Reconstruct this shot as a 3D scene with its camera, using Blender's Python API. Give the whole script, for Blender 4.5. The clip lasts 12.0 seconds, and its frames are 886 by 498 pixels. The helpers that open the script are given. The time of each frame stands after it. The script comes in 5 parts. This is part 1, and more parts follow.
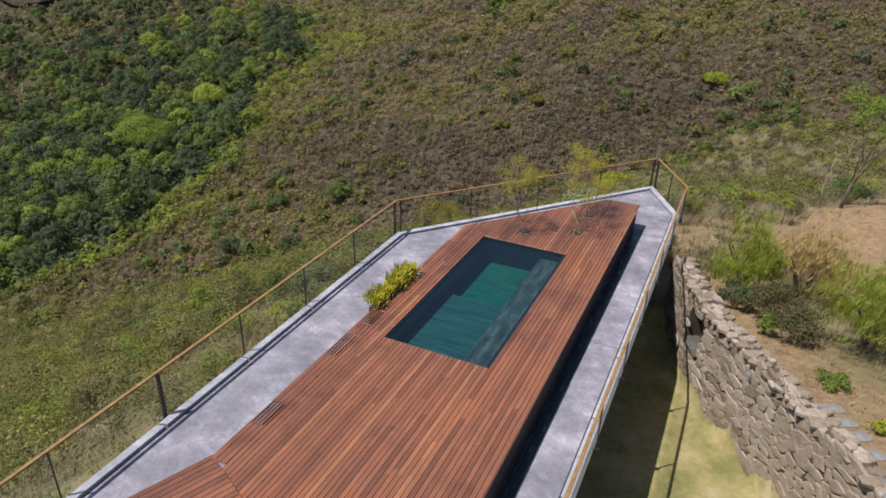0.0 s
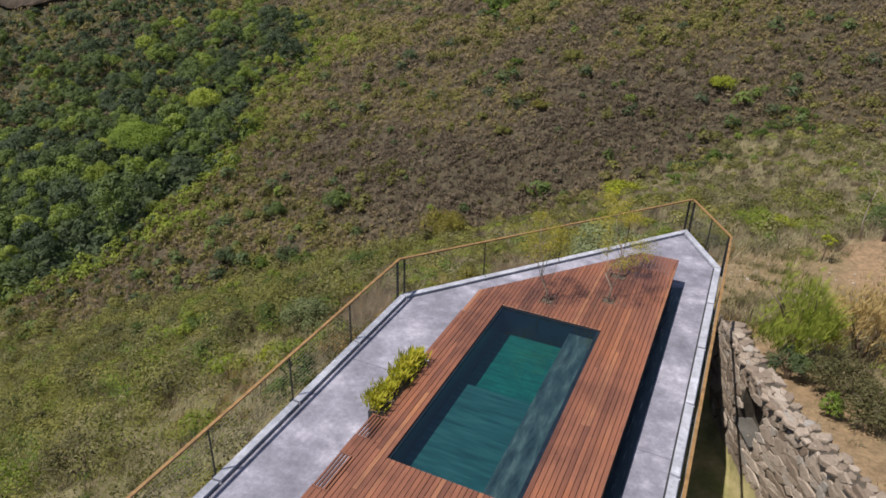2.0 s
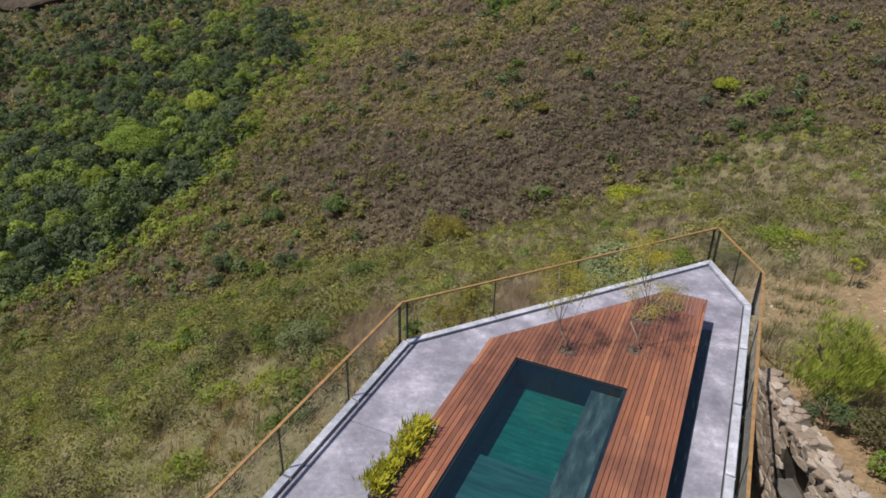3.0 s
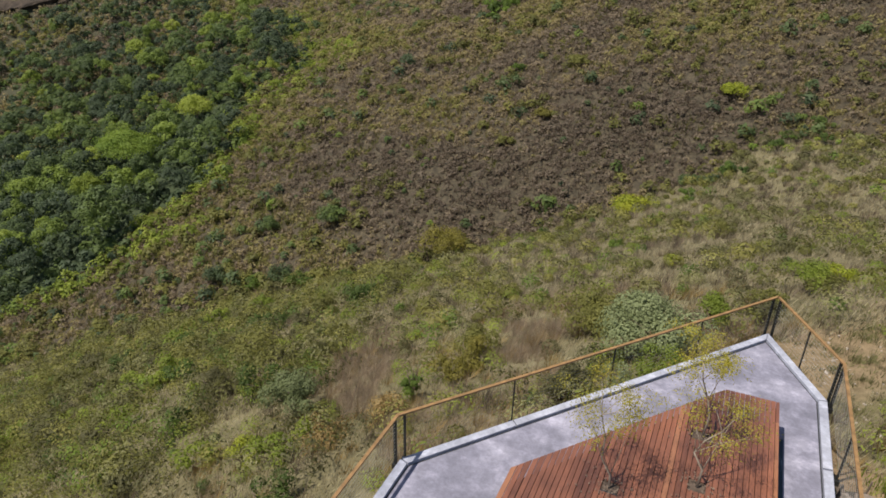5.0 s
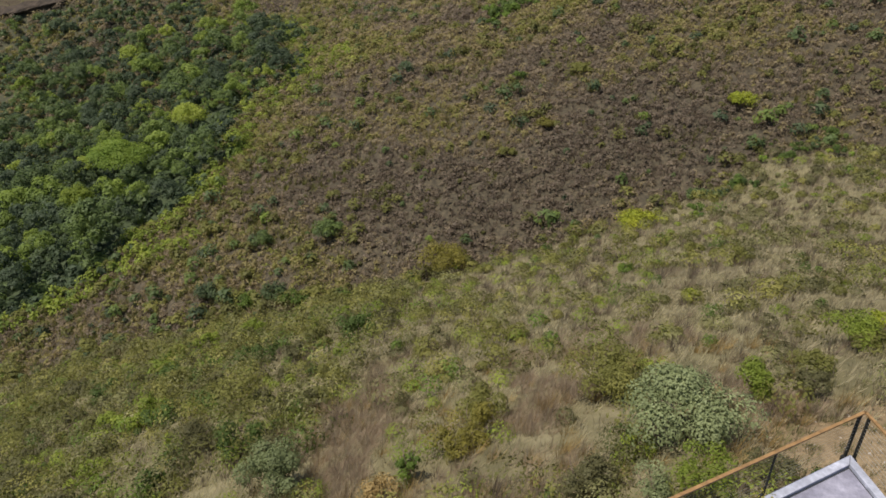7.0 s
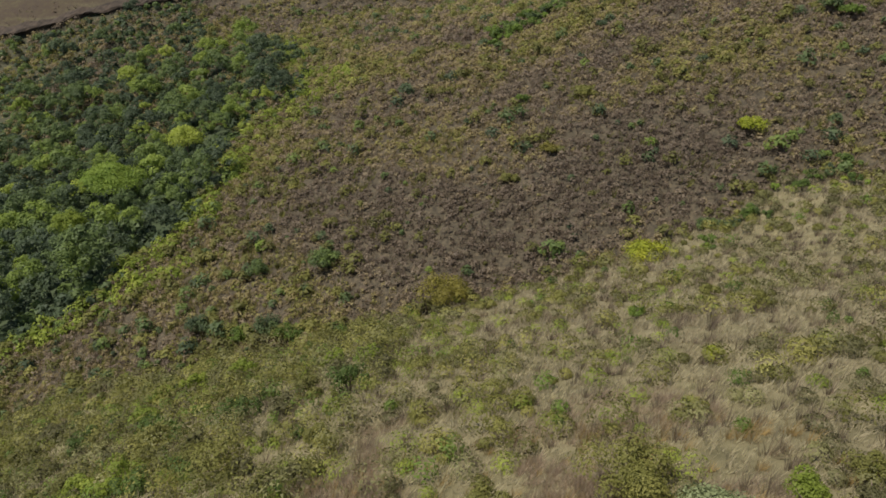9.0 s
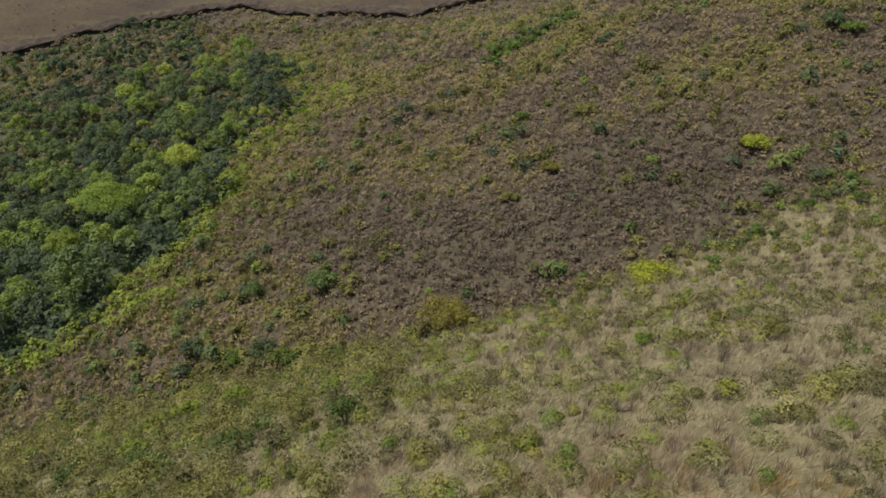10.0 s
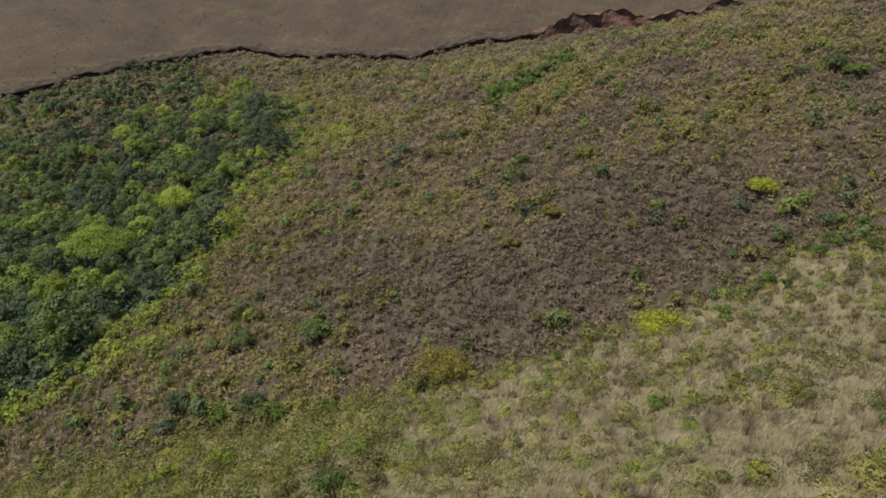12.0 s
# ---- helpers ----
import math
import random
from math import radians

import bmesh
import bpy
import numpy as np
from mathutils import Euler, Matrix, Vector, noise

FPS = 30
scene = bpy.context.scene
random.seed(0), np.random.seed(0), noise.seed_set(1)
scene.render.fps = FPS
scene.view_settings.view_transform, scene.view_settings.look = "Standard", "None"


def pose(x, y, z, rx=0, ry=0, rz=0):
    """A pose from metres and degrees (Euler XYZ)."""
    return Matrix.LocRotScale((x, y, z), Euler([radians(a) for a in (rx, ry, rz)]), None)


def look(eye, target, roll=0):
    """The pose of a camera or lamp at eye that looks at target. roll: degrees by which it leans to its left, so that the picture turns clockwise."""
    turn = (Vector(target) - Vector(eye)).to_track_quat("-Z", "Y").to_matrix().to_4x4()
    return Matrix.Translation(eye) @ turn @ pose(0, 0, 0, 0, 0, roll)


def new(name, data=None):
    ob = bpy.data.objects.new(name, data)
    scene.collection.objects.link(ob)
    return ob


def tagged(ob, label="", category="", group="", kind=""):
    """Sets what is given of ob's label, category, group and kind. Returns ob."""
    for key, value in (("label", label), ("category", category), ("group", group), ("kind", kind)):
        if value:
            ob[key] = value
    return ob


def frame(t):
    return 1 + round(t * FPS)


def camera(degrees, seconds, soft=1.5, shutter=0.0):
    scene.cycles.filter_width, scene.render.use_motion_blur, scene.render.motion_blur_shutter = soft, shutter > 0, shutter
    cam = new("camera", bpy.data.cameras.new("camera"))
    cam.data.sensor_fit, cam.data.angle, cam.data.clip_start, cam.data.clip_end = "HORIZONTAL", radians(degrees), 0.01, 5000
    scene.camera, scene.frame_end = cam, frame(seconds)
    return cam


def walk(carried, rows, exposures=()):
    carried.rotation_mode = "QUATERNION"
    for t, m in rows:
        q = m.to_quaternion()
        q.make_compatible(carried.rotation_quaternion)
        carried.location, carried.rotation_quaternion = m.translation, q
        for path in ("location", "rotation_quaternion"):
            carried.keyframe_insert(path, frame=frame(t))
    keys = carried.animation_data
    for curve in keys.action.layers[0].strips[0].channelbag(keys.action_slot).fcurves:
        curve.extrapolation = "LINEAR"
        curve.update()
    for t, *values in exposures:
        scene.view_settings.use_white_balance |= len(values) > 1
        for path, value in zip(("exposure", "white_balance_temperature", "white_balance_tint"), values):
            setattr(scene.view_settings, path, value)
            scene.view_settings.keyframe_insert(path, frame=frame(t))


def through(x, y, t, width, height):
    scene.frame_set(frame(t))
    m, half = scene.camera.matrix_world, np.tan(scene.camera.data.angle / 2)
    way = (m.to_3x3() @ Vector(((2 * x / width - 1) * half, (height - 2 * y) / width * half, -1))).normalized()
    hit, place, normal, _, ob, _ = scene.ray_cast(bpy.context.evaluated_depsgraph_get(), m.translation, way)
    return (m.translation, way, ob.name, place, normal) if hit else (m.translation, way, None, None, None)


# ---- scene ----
cam = camera(66.5, 12.0, soft=1.65)
PATH = [
    (0, (0.915, -0.494, 10.134), (0.878, 1.29, 9.23), 1.8),
    (0.5, (0.795, 0.348, 10.171), (0.759, 2.131, 9.266), 1.7),
    (1, (0.671, 1.284, 10.236), (0.636, 3.068, 9.332), 1.7),
    (1.5, (0.567, 2.232, 10.317), (0.533, 4.015, 9.412), 1.7),
    (2, (0.46, 3.158, 10.459), (0.425, 4.941, 9.553), 1.6),
    (2.5, (0.329, 4.268, 10.596), (0.295, 6.05, 9.688), 1.5),
    (3, (0.205, 5.288, 10.651), (0.171, 7.07, 9.743), 1.4),
    (5, (-0.101, 9.606, 10.775), (-0.131, 11.387, 9.865), 1.4),
    (5.5, (-0.106, 10.712, 10.808), (-0.136, 12.492, 9.897), 1.4),
    (6, (-0.154, 11.832, 10.887), (-0.184, 13.612, 9.975), 1.3),
    (6.5, (-0.203, 12.949, 10.99), (-0.231, 14.73, 10.079), 1.3),
    (7, (-0.276, 14.042, 11.06), (-0.304, 15.825, 10.156), 1.3),
    (9, (-0.121, 18.701, 11.425), (-0.157, 20.505, 10.562), 1.2),
    (9.5, (-0.189, 19.743, 11.442), (-0.224, 21.555, 10.597), 1.1),
    (10, (-0.244, 20.85, 11.411), (-0.279, 22.673, 10.588), 1.1),
    (10.5, (-0.27, 21.855, 11.349), (-0.304, 23.687, 10.547), 1.1),
    (11, (-0.198, 22.995, 11.322), (-0.234, 24.838, 10.546), 1.0),
    (11.5, (-0.157, 23.928, 11.329), (-0.193, 25.782, 10.581), 1.0),
    (12, (-0.107, 24.941, 11.273), (-0.145, 26.807, 10.553), 1.0),
]
walk(cam, [(t, look(eye, target, roll)) for t, eye, target, roll in PATH])

# ---------------------------------------------------------------- light
SUN = Vector((0.458, 0.184, -1.0)).normalized()
world = bpy.data.worlds.new("sky")
scene.world = world
world.use_nodes = True
wn = world.node_tree.nodes
sky = wn.new("ShaderNodeTexSky")
sky.sky_type = "NISHITA"
sky.sun_disc = False
sky.sun_elevation = radians(63.7)
sky.sun_rotation = radians(248.1)
world.node_tree.links.new(sky.outputs[0], wn["Background"].inputs[0])
wn["Background"].inputs[1].default_value = 0.075
sun_data = bpy.data.lights.new("sun", "SUN")
sun_data.energy, sun_data.angle, sun_data.color = 4.8, radians(0.5), (1.0, 0.93, 0.82)
sun = new("sun", sun_data)
sun.rotation_euler = SUN.to_track_quat("-Z", "Y").to_euler()
scene.view_settings.exposure = 0.25


# ---------------------------------------------------------------- materials
def material(name, rough=0.7, metal=0.0):
    m = bpy.data.materials.new(name)
    m.use_nodes = True
    b = m.node_tree.nodes["Principled BSDF"]
    b.inputs["Roughness"].default_value, b.inputs["Metallic"].default_value = rough, metal
    return m, m.node_tree.nodes, m.node_tree.links, b


def ramp(nodes, links, source, stops):
    r = nodes.new("ShaderNodeValToRGB")
    r.color_ramp.elements[0].position, r.color_ramp.elements[0].color = stops[0][0], (*stops[0][1], 1)
    r.color_ramp.elements[1].position, r.color_ramp.elements[1].color = stops[-1][0], (*stops[-1][1], 1)
    for p, c in stops[1:-1]:
        e = r.color_ramp.elements.new(p)
        e.color = (*c, 1)
    links.new(source, r.inputs[0])
    return r.outputs[0]


def noise_tex(nodes, links, scale, detail=4.0, rough=0.55, stretch=None, space="Object"):
    tc = nodes.new("ShaderNodeTexCoord")
    n = nodes.new("ShaderNodeTexNoise")
    n.inputs["Scale"].default_value, n.inputs["Detail"].default_value, n.inputs["Roughness"].default_value = scale, detail, rough
    if stretch:
        mp = nodes.new("ShaderNodeMapping")
        mp.inputs["Scale"].default_value = stretch
        links.new(tc.outputs[space], mp.inputs[0])
        links.new(mp.outputs[0], n.inputs[0])
    else:
        links.new(tc.outputs[space], n.inputs[0])
    return n.outputs[0]


def mix(nodes, links, fac, a, b, mode="MIX"):
    m = nodes.new("ShaderNodeMix")
    m.data_type, m.blend_type = "RGBA", mode
    for sock, val in ((m.inputs[0], fac), (m.inputs[6], a), (m.inputs[7], b)):
        if isinstance(val, (int, float)):
            sock.default_value = val
        elif isinstance(val, tuple):
            sock.default_value = (*val, 1)
        else:
            links.new(val, sock)
    return m.outputs[2]


def bump(nodes, links, bsdf, height, strength=0.3, distance=0.02):
    b = nodes.new("ShaderNodeBump")
    b.inputs["Strength"].default_value, b.inputs["Distance"].default_value = strength, distance
    links.new(height, b.inputs["Height"])
    links.new(b.outputs[0], bsdf.inputs["Normal"])


def concrete(name, dark, mid, light, rough=0.75):
    m, n, l, b = material(name, rough)
    big = noise_tex(n, l, 0.7, 6, 0.62)
    fine = noise_tex(n, l, 9.0, 6, 0.7)
    base = ramp(n, l, big, [(0.32, dark), (0.5, mid), (0.66, light)])
    grit = ramp(n, l, fine, [(0.3, (0.72, 0.72, 0.72)), (0.7, (1.12, 1.12, 1.12))])
    blot = noise_tex(n, l, 2.6, 8, 0.72)
    spots = ramp(n, l, blot, [(0.42, (0.8, 0.8, 0.8)), (0.55, (1.0, 1.0, 1.0)), (0.68, (1.4, 1.38, 1.37))])
    l.new(mix(n, l, 0.85, mix(n, l, 0.8, base, grit, "MULTIPLY"), spots, "MULTIPLY"), b.inputs["Base Color"])
    bump(n, l, b, fine, 0.25, 0.01)
    return m


def timber(name, stops, rough=0.42, axis=(14.0, 0.9, 14.0)):
    m, n, l, b = material(name, rough)
    oi = n.new("ShaderNodeObjectInfo")
    tone = ramp(n, l, oi.outputs["Random"], stops)
    grain = noise_tex(n, l, 2.2, 6, 0.65, axis)
    wear = noise_tex(n, l, 0.55, 4, 0.6)
    g = ramp(n, l, grain, [(0.3, (0.62, 0.6, 0.58)), (0.7, (1.15, 1.12, 1.1))])
    w = ramp(n, l, wear, [(0.34, (0.48, 0.5, 0.58)), (0.5, (0.94, 0.95, 0.98)), (0.68, (1.16, 1.1, 0.98))])
    l.new(mix(n, l, 0.8, mix(n, l, 0.75, tone, g, "MULTIPLY"), w, "MULTIPLY"), b.inputs["Base Color"])
    bump(n, l, b, grain, 0.15, 0.004)
    b.inputs["Coat Weight"].default_value, b.inputs["Coat Roughness"].default_value = 0.2, 0.3
    return m


def leafy(name, stops, rough=0.6, patch=0.12, through=0.25):
    """Foliage: colour by leaf, by plant (the tone attribute) and by patch of ground."""
    m, n, l, b = material(name, rough)
    b.inputs["Specular IOR Level"].default_value = 0.25
    geo = n.new("ShaderNodeNewGeometry")
    at = n.new("ShaderNodeAttribute")
    at.attribute_name = "tone"
    area = noise_tex(n, l, patch, 3, 0.6)
    sm = n.new("ShaderNodeMath")
    sm.operation = "MULTIPLY_ADD"
    l.new(geo.outputs["Random Per Island"], sm.inputs[0])
    sm.inputs[1].default_value = 0.1
    l.new(at.outputs["Fac"], sm.inputs[2])
    s2 = n.new("ShaderNodeMath")
    s2.operation = "MULTIPLY_ADD"
    l.new(area, s2.inputs[0])
    s2.inputs[1].default_value = 0.9
    l.new(sm.outputs[0], s2.inputs[2])
    s3 = n.new("ShaderNodeMath")
    s3.operation = "MULTIPLY_ADD"
    l.new(s2.outputs[0], s3.inputs[0])
    s3.inputs[1].default_value, s3.inputs[2].default_value = 0.62, -0.14
    col = ramp(n, l, s3.outputs[0], stops)
    l.new(col, b.inputs["Base Color"])
    if through:
        tr = n.new("ShaderNodeBsdfTranslucent")
        l.new(col, tr.inputs[0])
        mx = n.new("ShaderNodeMixShader")
        mx.inputs[0].default_value = through
        l.new(b.outputs[0], mx.inputs[1])
        l.new(tr.outputs[0], mx.inputs[2])
        l.new(mx.outputs[0], n["Material Output"].inputs[0])
    return m


def plain(name, colour, rough=0.6, metal=0.0, scale=6.0, spread=0.25):
    m, n, l, b = material(name, rough, metal)
    v = noise_tex(n, l, scale, 5, 0.65)
    lo, hi = tuple(c * (1 - spread) for c in colour), tuple(min(1, c * (1 + spread)) for c in colour)
    l.new(ramp(n, l, v, [(0.3, lo), (0.7, hi)]), b.inputs["Base Color"])
    bump(n, l, b, v, 0.2, 0.006)
    return m


M_SLAB = concrete("weathered concrete", (0.16, 0.158, 0.205), (0.238, 0.233, 0.3), (0.385, 0.375, 0.465))
M_CURB = concrete("pale concrete curb", (0.31, 0.32, 0.395), (0.38, 0.395, 0.475), (0.46, 0.475, 0.56))
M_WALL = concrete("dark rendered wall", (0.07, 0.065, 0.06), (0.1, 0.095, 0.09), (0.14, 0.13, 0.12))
M_DECK = timber("red-brown hardwood", [(0.0, (0.158, 0.066, 0.044)), (0.3, (0.212, 0.088, 0.055)), (0.88, (0.262, 0.107, 0.065)), (1.0, (0.325, 0.15, 0.082))])
M_DARK = plain("charcoal slats", (0.03, 0.033, 0.036), 0.55)
M_STEEL = plain("dark painted steel", (0.035, 0.035, 0.035), 0.5, 0.4)
M_CABLE = plain("steel cable", (0.3, 0.3, 0.29), 0.4, 0.3)
M_RUST = plain("rust-brown rail", (0.25, 0.145, 0.06), 0.6, 0.0, 5.0, 0.35)
M_SOIL = plain("dark soil", (0.085, 0.06, 0.045), 0.9, 0, 12, 0.5)
M_BARK = plain("grey bark", (0.3, 0.25, 0.2), 0.8, 0, 9, 0.4)
M_TWIG = plain("grey-brown twig", (0.16, 0.12, 0.09), 0.85, 0, 6, 0.4)


# ---------------------------------------------------------------- mesh helpers
def mesh_ob(name, verts, faces, mat, parent=None, smooth=False, tone=None):
    """One mesh object from arrays of vertices and equal-sized faces."""
    me = bpy.data.meshes.new(name)
    verts, faces = np.asarray(verts, np.float32), np.asarray(faces, np.int32)
    k = faces.shape[1]
    me.vertices.add(len(verts))
    me.vertices.foreach_set("co", verts.ravel())
    me.loops.add(faces.size)
    me.loops.foreach_set("vertex_index", faces.ravel())
    me.polygons.add(len(faces))
    me.polygons.foreach_set("loop_start", np.arange(0, faces.size, k, dtype=np.int32))
    if smooth:
        me.polygons.foreach_set("use_smooth", np.ones(len(faces), bool))
    else:
        me.polygons.foreach_set("use_smooth", np.zeros(len(faces), bool))
    me.update(calc_edges=True)
    if tone is not None:
        at = me.attributes.new("tone", "FLOAT", "POINT")
        at.data.foreach_set("value", np.asarray(tone, np.float32))
    me.materials.append(mat)
    ob = new(name, me)
    ob.parent = parent
    return ob


def part(name, bm, mat, parent=None, label="", smooth=False):
    me = bpy.data.meshes.new(name)
    bmesh.ops.recalc_face_normals(bm, faces=bm.faces)
    bm.to_mesh(me)
    bm.free()
    for p in me.polygons:
        p.use_smooth = smooth
    me.materials.append(mat)
    ob = new(name, me)
    ob.parent = parent
    if label:
        tagged(ob, label)
    return ob


def prism(outline, z0, z1, bevel=0.0, bm=None):
    """An upright prism over a plan outline."""
    bm = bm or bmesh.new()
    low = [bm.verts.new((x, y, z0)) for x, y in outline]
    top = [bm.verts.new((x, y, z1)) for x, y in outline]
    k = len(outline)
    bm.faces.new(low[::-1])
    cap = bm.faces.new(top)
    for i in range(k):
        bm.faces.new((low[i], low[(i + 1) % k], top[(i + 1) % k], top[i]))
    if bevel:
        bmesh.ops.bevel(bm, geom=list(cap.edges), offset=bevel, segments=1, affect="EDGES")
    return bm


def box(x0, x1, y0, y1, z0, z1, bevel=0.0, bm=None):
    return prism([(x0, y0), (x1, y0), (x1, y1), (x0, y1)], z0, z1, bevel, bm)


def tube(points, radii, sides=6, bm=None):
    """A tapered tube along a line of points."""
    bm = bm or bmesh.new()
    pts = [Vector(p) for p in points]
    rings = []
    for i, p in enumerate(pts):
        d = (pts[min(i + 1, len(pts) - 1)] - pts[max(i - 1, 0)]).normalized()
        a = d.orthogonal().normalized() if abs(d.z) > 0.9 else d.cross(Vector((0, 0, 1))).normalized()
        b = d.cross(a)
        r = radii[i] if isinstance(radii, (list, tuple)) else radii
        rings.append([bm.verts.new(p + r * (math.cos(t) * a + math.sin(t) * b)) for t in (2 * math.pi * j / sides for j in range(sides))])
    for r0, r1 in zip(rings, rings[1:]):
        for j in range(sides):
            bm.faces.new((r0[j], r0[(j + 1) % sides], r1[(j + 1) % sides], r1[j]))
    bm.faces.new(rings[0][::-1])
    bm.faces.new(rings[-1])
    return bm


def beam(p, q, width, height, bm=None):
    """A square-edged bar from p to q; height is upright."""
    bm = bm or bmesh.new()
    p, q = Vector(p), Vector(q)
    d = (q - p).normalized()
    s = d.cross(Vector((0, 0, 1)))
    s = (s.normalized() if s.length > 1e-4 else Vector((1, 0, 0)))
    w = s.cross(d)
    ends = [[bm.verts.new(c + s * a * width / 2 + w * e * height / 2) for a, e in ((-1, -1), (1, -1), (1, 1), (-1, 1))] for c in (p, q)]
    bm.faces.new(ends[0][::-1])
    bm.faces.new(ends[1])
    for i in range(4):
        bm.faces.new((ends[0][i], ends[0][(i + 1) % 4], ends[1][(i + 1) % 4], ends[1][i]))
    return bm


# ---------------------------------------------------------------- the lie of the land
NEAR = (-15.02, 14.97, -20.16, -9.09, -4.0, -2.12, 9.07, 4.76)
FAR = (-20.32, 29.15, 10.64, -4.23, -0.88, -8.23, -0.51, 7.09, -10.1, 0.27)


def near_slope(x, y):
    X, Y = np.clip(x, -75, 52) / 50, (np.clip(y, -20, 125) - 50) / 50
    return sum(c * t for c, t in zip(NEAR, (1, X, Y, X * X, X * Y, Y * Y, X * X * Y, X * Y * Y)))


def far_slope(x, y):
    X, Y = np.clip(x, -170, 120) / 100, (np.clip(y, 60, 330) - 200) / 100
    z = sum(c * t for c, t in zip(FAR, (1, X, Y, X * X, X * Y, Y * Y, X ** 3, X * X * Y, X * Y * Y, Y ** 3)))
    return z + np.maximum(0, y - 330) * 0.36 - np.maximum(0, 60 - y)


def bank_line(x):
    return 346 - 34 * ease(-x, 95, 200) + 4 * np.sin(x / 23.0) + 2 * np.sin(x / 9.0 + 1)


def ease(v, a, b):
    t = np.clip((v - a) / (b - a), 0, 1)
    return t * t * (3 - 2 * t)


def wall_x(y):
    """Plan line of the stone wall's lawn-side face."""
    return 8.45 + np.maximum(0, 17 - y) * 0.2


def rough_noise(x, y):
    return 0.5 * np.sin(x * 0.31 + 1.3 * np.sin(y * 0.17)) * np.sin(y * 0.27 + 0.8) + 0.22 * np.sin(x * 0.83 + y * 0.41) * np.sin(y * 0.71 - x * 0.37)


LAWN = -3.6


def land(x, y):
    x, y = np.asarray(x, float), np.asarray(y, float)
    z = 1.2 * np.logaddexp(near_slope(x, y) / 1.2, far_slope(x, y) / 1.2) + rough_noise(x, y) * ease(y, 30, 50)
    garden = -1.15 - 0.19 * (y - 14) - 0.02 * (x - 10)
    w = ease(x, 4.0, 8.0) * (1 - ease(y, 25, 36))
    z = z * (1 - w) + np.clip(garden, -4.6, 3) * w
    w = ease(x, -3.0, 0.5) * (1 - ease(x, wall_x(y) + 0.1, wall_x(y) + 0.5)) * (1 - ease(y, 19.6, 20.4))
    return z * (1 - w) + LAWN * w


def in_wood(x, y):
    """The wooded gully: its edge in plan."""
    edge = np.interp(y, [110, 120, 128, 157, 191, 225, 252, 290, 330], [-130, -76, -63, -61, -57, -52, -56, -90, -125])
    return x + 5 * np.sin(y * 0.11) + 3 * np.sin(y * 0.29 + x * 0.1) < edge


def span(*legs):
    out = []
    for a, b, step in legs:
        out.append(np.arange(a, b, step))
    return np.concatenate(out)


def ground_material():
    m, n, l, b = material("dry hillside ground", 0.95)
    big = noise_tex(n, l, 0.05, 5, 0.6)
    mid = noise_tex(n, l, 0.45, 6, 0.65)
    fine = noise_tex(n, l, 5.0, 6, 0.7)
    straw = ramp(n, l, mid, [(0.3, (0.09, 0.08, 0.036)), (0.5, (0.15, 0.13, 0.065)), (0.7, (0.22, 0.19, 0.11))])
    scrub = ramp(n, l, mid, [(0.3, (0.05, 0.04, 0.024)), (0.5, (0.072, 0.058, 0.036)), (0.7, (0.1, 0.08, 0.05))])
    brown = ramp(n, l, mix(n, l, 0.45, big, mid), [(0.36, (0.034, 0.023, 0.014)), (0.46, (0.05, 0.034, 0.021)), (0.54, (0.058, 0.042, 0.022)), (0.64, (0.08, 0.066, 0.031))])
    litter = ramp(n, l, noise_tex(n, l, 1.7, 8, 0.75), [(0.38, (0.35, 0.34, 0.32)), (0.5, (0.8, 0.8, 0.78)), (0.64, (1.5, 1.45, 1.35))])
    scrub = mix(n, l, 0.9, scrub, litter, "MULTIPLY")
    soil = ramp(n, l, fine, [(0.3, (0.2, 0.13, 0.075)), (0.7, (0.33, 0.225, 0.135))])
    lawn = ramp(n, l, noise_tex(n, l, 0.9, 5, 0.6), [(0.35, (0.16, 0.165, 0.055)), (0.55, (0.29, 0.25, 0.115)), (0.7, (0.37, 0.31, 0.185))])
    col = straw
    for name, c in (("scrub", scrub), ("wood", (0.035, 0.05, 0.018)), ("brown", brown), ("soil", mix(n, l, 0.25, soil, litter, "MULTIPLY")), ("lawn", lawn)):
        a = n.new("ShaderNodeAttribute")
        a.attribute_name = name
        col = mix(n, l, a.outputs["Fac"], col, c)
    grit = ramp(n, l, fine, [(0.25, (0.65, 0.65, 0.65)), (0.75, (1.2, 1.2, 1.2))])
    l.new(mix(n, l, 0.7, col, grit, "MULTIPLY"), b.inputs["Base Color"])
    bump(n, l, b, fine, 0.6, 0.08)
    return m


